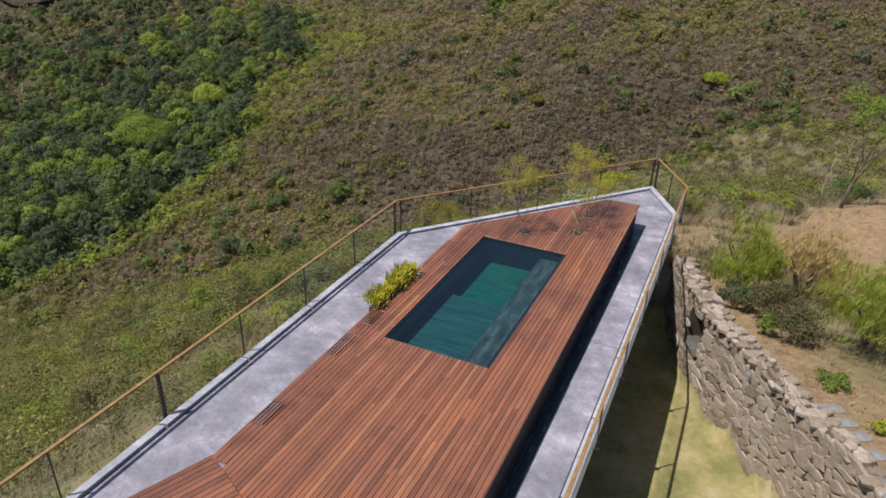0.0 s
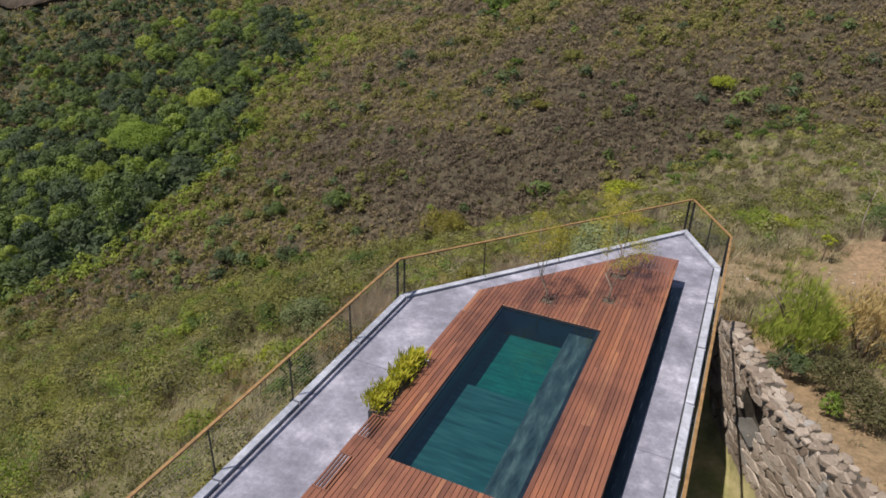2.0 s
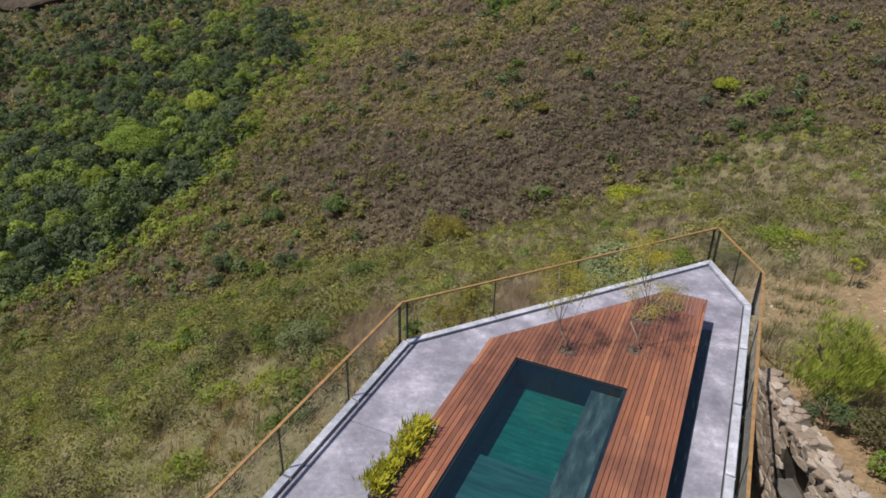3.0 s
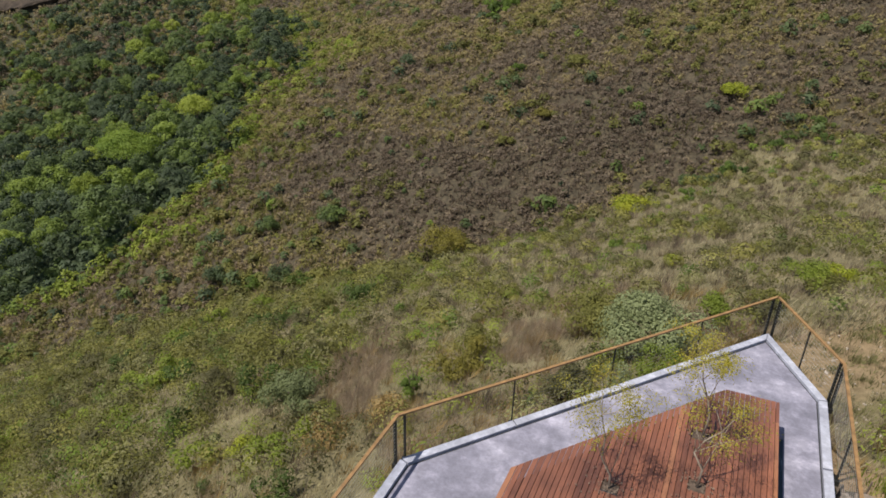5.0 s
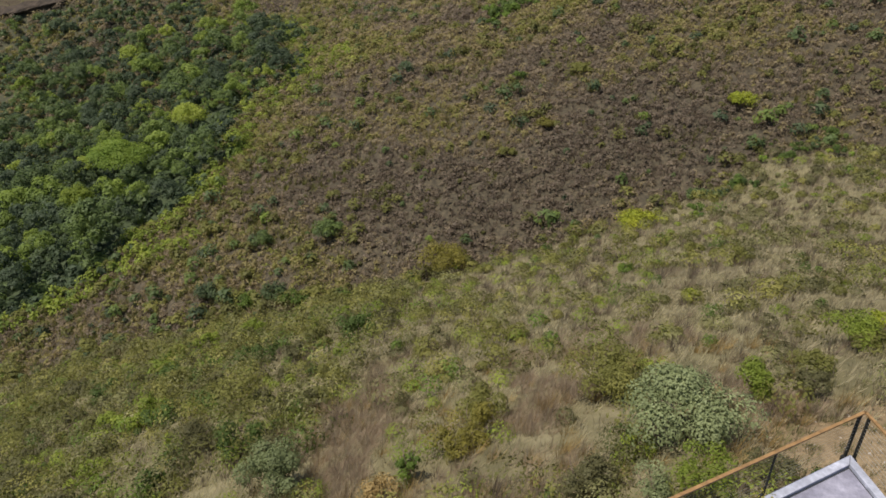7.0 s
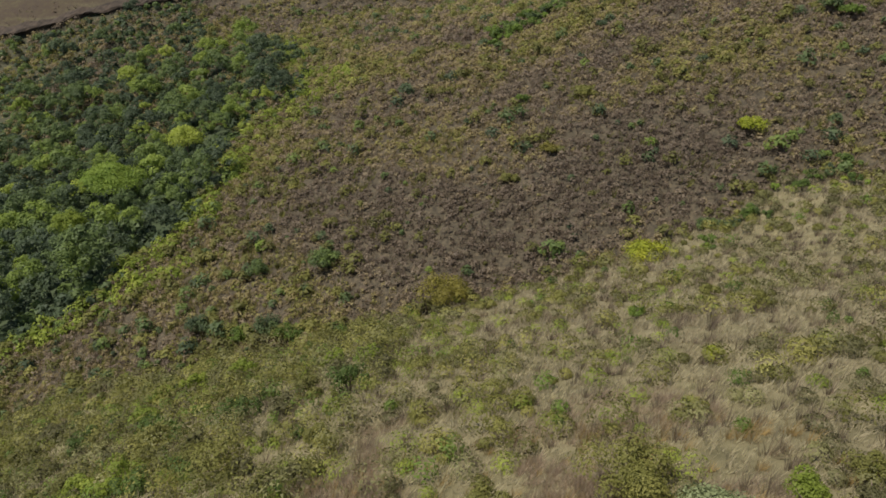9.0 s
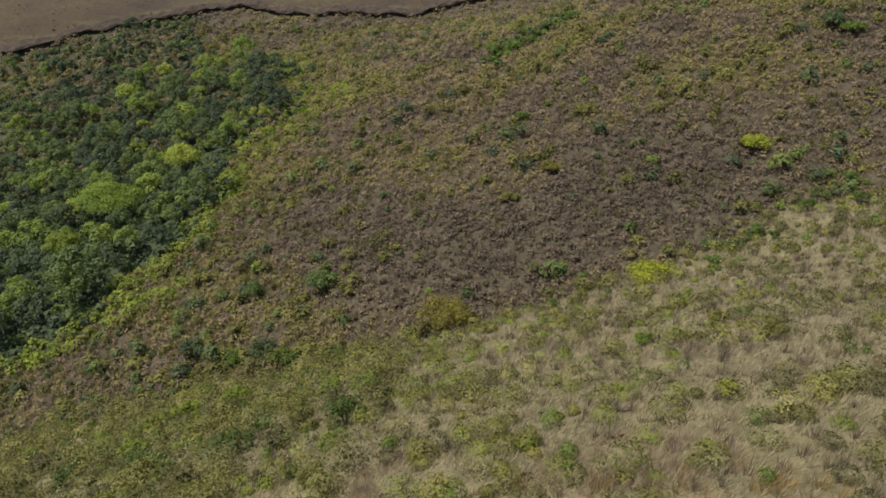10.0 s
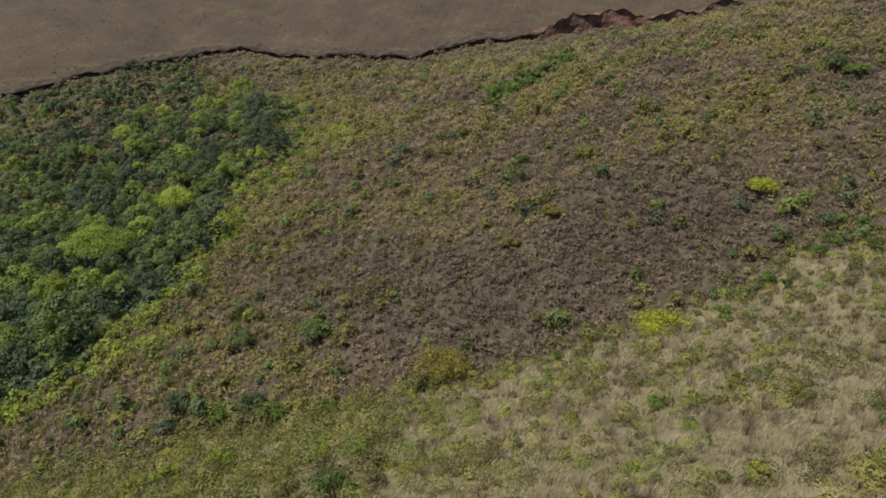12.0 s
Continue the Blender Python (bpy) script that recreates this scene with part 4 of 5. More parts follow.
# bushes that stand out on the near slope
for name, x, y, r, h, n, leaf, mat, lab, tone in (
        ("silver_bush", 8.3, 32.6, 2.5, 2.6, 10500, 0.078, M_SILVER, "wide silvery-green bush below the terrace corner", 0.25),
        ("olive_bush", 6.8, 38.8, 2.2, 2.4, 8000, 0.07, M_OLIVE, "rounded olive-green bush on the dry slope", 0.4),
        ("leafy_bush", 4.1, 30.0, 1.2, 1.9, 3400, 0.065, M_SAGE, "dark leafy bush on the dry slope", -0.15),
        ("leafy_bush", 13.5, 34.8, 0.8, 1.7, 2600, 0.055, M_SAGE, "dark leafy bush above bare earth", -0.2),
        ("green_bush", 7.3, 28.6, 1.3, 1.5, 3200, 0.05, M_FEATHER, "fine-leaved bright green bush below the railing", 0.0),
        ("green_bush", -1.7, 33.6, 0.6, 2.2, 1900, 0.06, M_GREEN, "narrow fresh green bush among straw grass", 0.2),
        ("yellow_bush", -0.1, 35.2, 1.0, 1.5, 2000, 0.06, M_OCHRE, "loose yellow-olive bush among straw grass", 0.2),
        ("green_bush", 11.8, 35.2, 1.3, 1.9, 3600, 0.07, M_FEATHER, "fine-leaved light-green bush above bare earth", -0.15),
        ("olive_bush", 1.3, 38.6, 1.6, 1.8, 3000, 0.075, M_OLIVE, "loose olive bush among straw grass", 0.3),
        ("rusty_bush", -2.9, 32.9, 1.1, 0.8, 1500, 0.07, M_RUSTY, "dry orange-brown bush on the slope", 0.2),
        ("rusty_bush", -5.4, 31.5, 1.4, 1.0, 2000, 0.07, M_RUSTY, "dry orange-brown bush on the slope", 0.1),
        ("leafy_bush", -7.4, 35.2, 1.8, 2.6, 6000, 0.07, M_SILVER, "tall grey-green bush on the slope", -0.1),
        ("leafy_bush", -11.0, 41.0, 1.6, 2.0, 3000, 0.085, M_GREEN, "tall grey-green bush on the slope", -0.05),
        ("yellow_bush", -9.0, 31.5, 1.1, 1.3, 2000, 0.06, M_YELLOW, "bright yellow-green bush beside the house", 0.0),
        ("grey_bush", -14.8, 43.4, 1.8, 2.0, 3600, 0.07, M_SAGE, "grey-green bush on the dry slope", 0.0),
        ("grey_bush", 5.9, 28.9, 0.9, 1.1, 1900, 0.045, M_SILVER, "small silvery bush below the railing", 0.1),
        ("grey_bush", 9.4, 29.3, 0.8, 1.1, 1900, 0.045, M_SAGE, "dark grey-green bush behind the railing", -0.1),
        ("yellow_bush", 6.3, 31.8, 0.7, 0.9, 1400, 0.045, M_FEATHER, "small yellow-green bush on the dry slope", 0.3),
        ("yellow_bush", 0.9, 36.4, 1.3, 1.7, 2800, 0.06, M_OCHRE, "loose yellow-olive bush among straw grass", 0.15),
        ("yellow_bush", -6.0, 31.8, 1.0, 1.4, 2400, 0.055, M_FEATHER, "bright yellow-green bush on the slope", 0.3),
        ("olive_bush", 18.4, 40.6, 1.8, 1.8, 3200, 0.07, M_FEATHER, "yellow-olive bush above bare earth", 0.1),
        ("grey_bush", -9.8, 46.5, 1.8, 2.0, 3000, 0.075, M_SAGE, "grey-green bush on the dry slope", 0.1),
        ("yellow_bush", 16.7, 55.2, 0.8, 1.0, 1100, 0.07, M_YELLOW, "small yellow-green bush in pale grass", 0.0),
        ("green_bush", 16.8, 72.8, 1.0, 1.3, 900, 0.11, M_GREEN, "small fresh green bush in pale grass", 0.25),
        ("olive_bush", 25.8, 69.0, 1.7, 1.4, 1300, 0.11, M_OLIVE, "spreading olive bush in pale grass", 0.35),
        ("olive_bush", 23.2, 72.6, 1.4, 1.3, 1200, 0.11, M_OLIVE, "spreading olive bush in pale grass", 0.4),
        ("yellow_bush", -1.6, 104.2, 4.6, 3.6, 4200, 0.16, M_OCHRE, "broad ochre-yellow tree crown in the valley crease", 0.2),
        ("yellow_bush", 27.8, 106.0, 4.6, 2.4, 3000, 0.18, M_YELLOW, "low bright yellow bush in the valley crease", 0.15),
        ("yellow_bush", 51.0, 135.6, 2.8, 3.0, 1800, 0.22, M_YELLOW, "yellow-green tree alone on the hillside", -0.05),
        ("yellow_bush", 17.0, 139.8, 2.6, 1.8, 1500, 0.2, M_OCHRE, "pale yellow bush on the hillside", -0.1),
        ("dark_bush", -34.3, 120.6, 2.4, 3.0, 1800, 0.2, M_WOOD, "dark green tree on the hillside", 0.1),
        ("dark_bush", -21.8, 117.6, 3.2, 3.2, 2400, 0.2, M_WOOD, "broad dark green tree on the hillside", 0.2),
        ("green_bush", -32.4, 104.8, 2.2, 2.6, 1700, 0.18, M_GREEN, "fresh green tree in the valley crease", 0.2),
        ("green_bush", -24.0, 102.2, 2.4, 2.4, 1700, 0.18, M_GREEN, "fresh green tree in the valley crease", 0.1),
        ("dark_bush", -28.0, 104.5, 2.6, 3.2, 1800, 0.18, M_WOOD, "dark bush in the valley crease", -0.05),
        ("dark_bush", -40.0, 108.0, 2.4, 3.0, 1700, 0.18, M_WOOD, "dark bush in the valley crease", -0.1),
        ("olive_bush", 9.2, 132.2, 1.9, 2.0, 1200, 0.18, M_OLIVE, "olive tree on the hillside", 0.3),
        ("green_bush", 13.1, 161.6, 1.9, 2.6, 1100, 0.24, M_GREEN, "green tree on the hillside", 0.1),
        ("olive_bush", 25.5, 158.2, 3.2, 2.4, 1500, 0.24, M_OLIVE, "wide olive tree on the hillside", 0.35),
        ("dark_bush", 34.7, 196.5, 2.0, 2.4, 900, 0.28, M_WOOD, "single dark bush high on the hillside", -0.2),
        ("dark_bush", -49.7, 253.0, 2.6, 4.0, 1000, 0.32, M_WOOD, "lone dark tree on the hillside", 0.0),
        ("dark_bush", 79.5, 176.0, 2.8, 4.2, 1300, 0.28, M_WOOD, "dark tree at the top of the slope", 0.0),
        ("green_bush", 82.5, 173.0, 3.2, 3.0, 1300, 0.28, M_GREEN, "green tree at the top of the slope", 0.2),
        ("yellow_tree", *LONE[0], 5.8, 5000, 0.27, M_FEATHER, "bright yellow-green tree crown in the wood", 0.55),
        ("pale_tree", *LONE[1], 6.5, 11000, 0.27, M_GREEN, "broad light-green tree crown in the wood", 0.6),
        ("pale_tree", *LONE[2], 5.0, 3600, 0.27, M_FEATHER, "light-green tree crown in the wood", -0.1),
        ("pale_tree", -112.0, 200.0, 3.6, 5.0, 2000, 0.32, M_GREEN, "light-green tree crown in the wood", 0.4)):
    lift = 4.8 if "in the wood" in lab else 0.0
    plant = bush(name, x, y, r, h, n, leaf, mat, lab, tone, int(abs(x * 31 + y * 7)) % 9973, (46 if r > 6 else 22) if r > 2 else 11, float(land(x, y)) + lift, 0.55, category="tree" if "tree" in lab else "shrub")
    if lift:
        part("trunk", tube([(0, 0, -lift - 0.4), (0.15, 0.1, -lift * 0.5), (0, 0, 0.6)], [0.32, 0.24, 0.16], 7), M_TWIG, plant)
# larger bushes that stand above the low growth downhill of the terrace
KINDS = (("olive_bush", M_OLIVE, "rounded olive bush on the lower slope", 0.2), ("grey_bush", M_SAGE, "dusty grey-green bush on the lower slope", -0.15), ("green_bush", M_FEATHER, "soft yellow-green bush on the lower slope", 0.0), ("dark_bush", M_SAGE, "dark half-bare bush on the lower slope", -0.45), ("leafy_bush", M_GREEN, "fresh green bush on the lower slope", -0.1))
spots = scatter(900, -46, -5, 22, 84, lambda x, y: near_ground(x, y) & ~dead(x, y))
placed = []
for x, y, z in spots:
    if len(placed) < 95 and all((x - px) ** 2 + (y - py) ** 2 > 9 for px, py in placed):
        placed.append((x, y))
        k = len(placed)
        name, mat, lab, tone = KINDS[(k * 7 + k // 5) % 5]
        r = 0.9 + 1.3 * rng.random() ** 1.5
        bush(name, float(x), float(y), r, r * rng.uniform(0.95, 1.4), 1000, 0.02 + 0.0018 * float(y) + 0.02 * r, mat, lab, tone + rng.normal(0, 0.12), 500 + k, 10, fill=0.45)["group"] = "lower slope bushes"
# green clumps in the side gully and along the right end of the crease
for k in range(34):
    x = 8 + 28 * rng.random()
    y = 205 + 1.25 * (x - 8) + rng.normal(0, 4)
    bush("gully_tree", x, y, rng.uniform(2.0, 3.4), rng.uniform(2.6, 4.2), 520, 0.36, M_GREEN if k % 3 else M_WOOD, "rounded green tree in the upper gully", 0.15 + rng.normal(0, 0.15), 300 + k, 8, category="tree")["group"] = "upper gully trees"
for k in range(16):
    x = 34 + 28 * rng.random()
    bush("crease_shrub", x, 107 + (x - 34) * 0.62 + rng.normal(0, 1.6), rng.uniform(1.0, 2.0), rng.uniform(1.4, 2.4), 620, 0.2, M_GREEN if k % 2 else M_WOOD, "green shrub along the valley crease", 0.1 + rng.normal(0, 0.15), 340 + k, 8)["group"] = "crease shrubs"

# ---------------------------------------------------------------- garden beyond the stone wall
for name, x, y, r, h, n, leaf, mat, lab, tone in (
        ("feathery_shrub", 11.7, 21.8, 1.7, 3.58, 9000, 0.085, M_FEATHER, "tall feathery bright-green shrub behind the stone wall", 0.4),
        ("rusty_shrub", 14.0, 22.0, 2.0, 3.3, 14000, 0.085, M_RUSTY, "feathery orange-brown shrub behind the stone wall", 0.9),
        ("dark_shrub", 11.9, 19.4, 1.1, 1.5, 3400, 0.05, M_SAGE, "dark dense shrub behind the stone wall", -0.25),
        ("leafy_shrub", 11.0, 18.2, 0.45, 0.9, 900, 0.05, M_GREEN, "small bright leafy shrub behind the wall", 0.5),
        ("feathery_shrub", 13.7, 17.2, 1.9, 3.36, 9000, 0.085, M_FEATHER, "tall feathery bright-green shrub beside the path", 0.45),
        ("feathery_shrub", 15.8, 19.0, 1.7, 3.25, 7000, 0.085, M_FEATHER, "tall feathery bright-green shrub beside the path", 0.5),
        ("feathery_shrub", 14.1, 14.3, 1.6, 3.14, 7600, 0.085, M_FEATHER, "tall feathery bright-green shrub beside the path", 0.45),
        ("feathery_shrub", 15.9, 16.2, 1.4, 2.80, 6000, 0.085, M_FEATHER, "tall feathery bright-green shrub beside the path", 0.4),
        ("rusty_shrub", 15.4, 22.4, 1.2, 1.9, 4600, 0.085, M_RUSTY, "feathery orange-brown shrub behind the stone wall", 0.6),
        ("dark_shrub", 11.9, 17.7, 1.0, 1.4, 2600, 0.05, M_SAGE, "dark dense shrub behind the stone wall", -0.3),
        ("dark_shrub", 10.9, 20.4, 0.8, 1.2, 2400, 0.05, M_WOOD, "dark dense shrub behind the stone wall", -0.05),
        ("leafy_shrub", 11.3, 14.7, 0.55, 0.5, 900, 0.05, M_GREEN, "small low green plant on bare earth", 0.4),
        ("yellow_plant", 11.2, 12.4, 0.35, 0.35, 500, 0.04, M_YELLOW, "low yellow plant beside stepping stones", 0.2),
        ("grey_shrub", 9.7, 9.8, 0.9, 0.9, 2000, 0.045, M_SILVER, "grey-green shrub over the wall end", -0.1),
        ("leafy_shrub", 9.6, 21.6, 0.7, 1.1, 1800, 0.05, M_GREEN, "dark leafy shrub beside the terrace corner", -0.1),
        ("leafy_shrub", 10.6, 28.6, 0.7, 1.0, 1300, 0.055, M_GREEN, "dark leafy shrub on stony earth", -0.15),
        ("olive_shrub", 14.8, 37.2, 1.0, 1.0, 1500, 0.07, M_OLIVE, "olive shrub on the edge of bare earth", 0.3),
        ("olive_shrub", 18.8, 39.8, 1.2, 1.2, 1600, 0.07, M_OLIVE, "olive shrub on the edge of bare earth", 0.3),
        ("dark_shrub", 23.6, 36.6, 1.5, 1.5, 2000, 0.07, M_WOOD, "dark shrub beside the small tree", 0.1),
        ("yellow_shrub", 21.5, 43.0, 1.1, 0.9, 1200, 0.08, M_YELLOW, "yellowish low shrub on the slope", -0.1)):
    bush(name, x, y, r, h, n, leaf, mat, lab, tone, int(x * 131 + y * 17) % 9973, 13, slim=0.16 if "feathery" in lab else 0.5, fill=0.08 if "feathery" in lab else 0.3)
z = float(land(21.6, 33.8))
tree("flat_topped_tree", 21.6, 33.8, z, [(0, 0, -0.2), (0.2, 0.1, 1.2), (0.55, 0.2, 2.4), (1.0, 0.4, 3.6), (1.3, 0.5, 4.6)], (2.3, 1.5), 4200, 0.085, M_GREEN, M_TWIG, "small flat-topped tree with bright green leaves", 0.1, 77, 11, 0.55)
tree("bare_sapling", 20.9, 34.4, float(land(20.9, 34.4)), [(0, 0, -0.2), (-0.2, 0, 1.0), (-0.1, 0.1, 2.0), (0.1, 0.1, 2.9)], (1.1, 0.9), 60, 0.05, M_YELLOW, M_BARK, "bare sapling with pale branches", 0.05, 78, 8, 0.2)
tree("sapling", 17.4, 31.3, float(land(17.4, 31.3)), [(0, 0, -0.2), (0.03, 0, 0.6), (0.06, 0, 1.2)], (0.4, 0.5), 420, 0.06, M_YELLOW, M_TWIG, "short sapling with a small leafy head", 0.04, 79, 5, 0.1)
for k, (x, y, hgt, lean) in enumerate(((9.35, 21.0, 1.9, 0.12), (15.6, 22.6, 1.0, 0.2), (12.6, 22.4, 1.2, -0.1))):
    st = tagged(new("stake", None), "weathered wooden stake standing in the garden", "stake")
    st.location = (x, y, float(land(x, y)))
    part("stick", tube([(0, 0, -0.3), (lean * 0.4, 0.02, hgt * 0.5), (lean, 0, hgt)], [0.035, 0.03, 0.022], 6), M_TWIG, st)

# stepping stones
M_FLAG = plain("grey stepping stone", (0.2, 0.2, 0.2), 0.85, 0, 5, 0.3)
for k, (x, y, a) in enumerate(((10.45, 13.4, 0.1), (10.4, 12.75, 0.05), (10.35, 12.1, 0.12), (10.3, 11.3, 0.2), (10.35, 10.5, 0.1), (10.4, 9.8, 0.15))):
    bm = bmesh.new()
    pr = random.Random(900 + k)
    out = [(x * (1 + pr.uniform(-0.08, 0.08)), y * (1 + pr.uniform(-0.1, 0.1))) for x, y in ((0.52, 0.14), (0.45, 0.23), (-0.46, 0.23), (-0.53, 0.15), (-0.52, -0.16), (-0.44, -0.23), (0.46, -0.22), (0.54, -0.13))]
    prism(out, -0.2, 0.03, 0.012, bm)
    st = part("stepping_stone", bm, M_FLAG)
    st.matrix_world = Matrix.Translation((x, y, float(land(x, y)))) @ Matrix.Rotation(math.atan(-0.19), 4, "X") @ Matrix.Rotation(a, 4, "Z")
    tagged(st, "flat grey stepping stone set in bare earth", "stone", "stepping stones")

# ---------------------------------------------------------------- the eroded bank under the far slope
xs = np.arange(-240, 150, 1.2)
rows = []
for k, (dy, dz) in enumerate(((1.6, -2.5), (0.9, 0.6), (0.4, 2.0), (-0.5, 3.3), (-0.2, 4.3), (4.0, 4.6))):
    uneven = 0.2 * np.sin(xs * 0.21) * np.sin(xs * 0.083 + 1) + 0.12 * np.sin(xs * 0.57 + k) * np.sin(xs * 0.31 + 2 * k)
    hgt = (0.68 + 1.1 * ease(xs, 24, 50) * (1 - 0.5 * ease(xs, 78, 100))) * (0.85 + uneven)
    yy = bank_line(xs) - 1.6 + dy * (1 - 1.15 * ease(xs, 24, 50)) + 0.6 * np.sin(xs * 0.43 + 0.8 * k) + rng.normal(0, 0.12, len(xs))
    rows.append(np.stack([xs, yy, land(xs, yy) + dz * hgt + rng.normal(0, 0.1, len(xs))], -1))
V = np.concatenate(rows)
nx = len(xs)
F = [(r0 * nx + i, r0 * nx + i + 1, (r0 + 1) * nx + i + 1, (r0 + 1) * nx + i) for r0 in range(5) for i in range(nx - 1)]
bank = tagged(new("earth_bank"), "eroded earth bank, red where it is highest, across the far slope", "bank", kind="structure")
M_BANK = plain("dark eroded earth", (0.045, 0.032, 0.022), 0.95, 0, 0.4, 0.6)
M_RED = plain("red-brown eroded earth", (0.12, 0.062, 0.046), 0.95, 0, 0.3, 0.7)
F = np.array(F)
red = xs[F[:, 0] % nx] > 32
mesh_ob("bank_face", V, F[~red], M_BANK, bank)
mesh_ob("bank_face", V, F[red], M_RED, bank, )

c = scatter(2600, 10.4, 19, 25.5, 36, lambda x, y: (rng.random(len(x)) < np.clip(0.2 + 1.2 * mottle(x * 4, y * 4), 0.05, 1)) & ((x < 16.2) | (y > 30.2 + 0.85 * (x - 17))))
cloud_ob("earth_plants", [tufts(c, rng.uniform(0.1, 0.42, len(c)), 12, np.full(len(c), 0.012), rng.normal(0.2, 0.3, len(c)))], M_SAGE, "low grey-green plants on stony earth", "plants")
# loose stones on the bare earth below the terrace corner
M_PEBBLE = plain("pale loose stone", (0.36, 0.31, 0.26), 0.9, 0, 8, 0.4)
bm = bmesh.new()
pr = random.Random(41)
for k in range(150):
    x, y = pr.uniform(10.6, 18.5), pr.uniform(25.5, 34.0)
    q = pr.uniform(0.03, 0.07) * (2.0 if k % 12 == 0 else 1.0)
    m = Matrix.Translation((x, y, float(land(x, y)) + 0.25 * q)) @ Matrix.Rotation(pr.uniform(0, 6.28), 4, "Z") @ Matrix.Diagonal((q, q * pr.uniform(0.5, 0.9), q * pr.uniform(0.4, 0.7), 1))
    made = bmesh.ops.create_icosphere(bm, subdivisions=1, radius=1.0, matrix=m)["verts"]
    for v in made:
        v.co += Vector((pr.uniform(-1, 1), pr.uniform(-1, 1), pr.uniform(-1, 1))) * 0.18 * q
tagged(part("loose_stones", bm, M_PEBBLE), "pale loose stones on bare earth", "stones", kind="stuff")
# sparse dry grass and litter in the garden
c = scatter(3200, 9.2, 30, 8, 36, lambda x, y: (x > wall_x(y) + 0.75) & (rng.random(len(x)) < 0.15 + 0.85 * (patchy(x, y, 7) > 0.55) * ((x < 16) | (y > 32))))
cloud_ob("garden_grass", [tufts(c, rng.uniform(0.06, 0.28, len(c)), 8, np.full(len(c), 0.014), rng.normal(0.2, 0.2, len(c)))], M_STRAW, "sparse dry grass on bare garden earth", "grass")

# ---------------------------------------------------------------- dry-stone wall between lawn and garden
def stone_material():
    m, n, l, b = material("field stone", 0.85)
    oi = n.new("ShaderNodeObjectInfo")
    tone = ramp(n, l, oi.outputs["Random"], [(0.0, (0.2, 0.155, 0.125)), (0.3, (0.28, 0.23, 0.19)), (0.6, (0.36, 0.3, 0.257)), (0.85, (0.43, 0.37, 0.325)), (1.0, (0.32, 0.3, 0.29))])
    big = noise_tex(n, l, 2.5, 5, 0.65)
    fine = noise_tex(n, l, 14, 6, 0.7)
    g = ramp(n, l, big, [(0.3, (0.65, 0.62, 0.6)), (0.68, (1.15, 1.12, 1.08))])
    h = ramp(n, l, fine, [(0.3, (0.75, 0.75, 0.75)), (0.7, (1.15, 1.15, 1.15))])
    l.new(mix(n, l, 0.7, mix(n, l, 0.8, tone, g, "MULTIPLY"), h, "MULTIPLY"), b.inputs["Base Color"])
    bump(n, l, b, fine, 0.5, 0.03)
    return m


M_STONE = stone_material()
M_CORE = plain("dark earth core", (0.075, 0.062, 0.05), 0.95, 0, 4, 0.4)
wall = tagged(new("stone_wall"), "rough dry-stone retaining wall beside the lawn", "wall", kind="structure")
TOP = -0.42
NICHE = (17.0, 18.15, -2.15, -0.95)  # y0, y1, z0, z1
WY0, WY1 = 6.0, 20.6


def wall_core(ya, yb, za, zb, depth0=0.09):
    ys = np.linspace(ya, yb, 12)
    out = [(float(wall_x(y)) + depth0, float(y)) for y in ys] + [(float(wall_x(y)) + 0.62, float(y)) for y in ys[::-1]]
    return part("core", prism(out, za, zb), M_CORE, wall)


wall_core(WY0, NICHE[0], -4.2, TOP - 0.06)
wall_core(NICHE[1], WY1, -4.2, TOP - 0.06)
wall_core(NICHE[0] + 0.003, NICHE[1] - 0.003, -4.2, NICHE[2])
wall_core(NICHE[0] + 0.003, NICHE[1] - 0.003, NICHE[3], TOP - 0.06)
wall_core(NICHE[0] + 0.003, NICHE[1] - 0.003, NICHE[2] + 0.003, NICHE[3] - 0.003, 0.52)
part("ledge", prism([(8.42, NICHE[0] - 0.02), (8.95, NICHE[0] - 0.02), (8.95, NICHE[1] + 0.02), (8.42, NICHE[1] + 0.02)], NICHE[2] + 0.005, NICHE[2] + 0.06, 0.01), M_WALL, wall, "flat stone ledge in the niche")


def stone_mesh(seed, sides):
    """An uneven rounded block: its face is an irregular polygon with a worn rim."""
    g = random.Random(seed)
    bm = bmesh.new()
    rings = []
    shape = [g.uniform(0.66, 1.28) for _ in range(sides)]
    turn0 = g.random()
    for scale, depth in ((0.96, -0.55), (1.0, 0.0), (0.93, 0.24), (0.72, 0.36)):
        ring = []
        for k in range(sides):
            t = 2 * math.pi * (k + turn0) / sides
            q = scale * shape[k] * (1 + g.uniform(-0.05, 0.05))
            ring.append(bm.verts.new((q * math.cos(t), q * math.sin(t), depth + g.uniform(-0.09, 0.09))))
        rings.append(ring)
    for r0, r1 in zip(rings, rings[1:]):
        for k in range(sides):
            bm.faces.new((r0[k], r0[(k + 1) % sides], r1[(k + 1) % sides], r1[k]))
    bm.faces.new(rings[-1])
    me = bpy.data.meshes.new("stone")
    bm.to_mesh(me)
    bm.free()
    me.materials.append(M_STONE)
    return me


STONES = [stone_mesh(70 + k, (4, 5, 7, 6)[k % 4]) for k in range(16)]
sr = random.Random(12)


rest = bmesh.new()


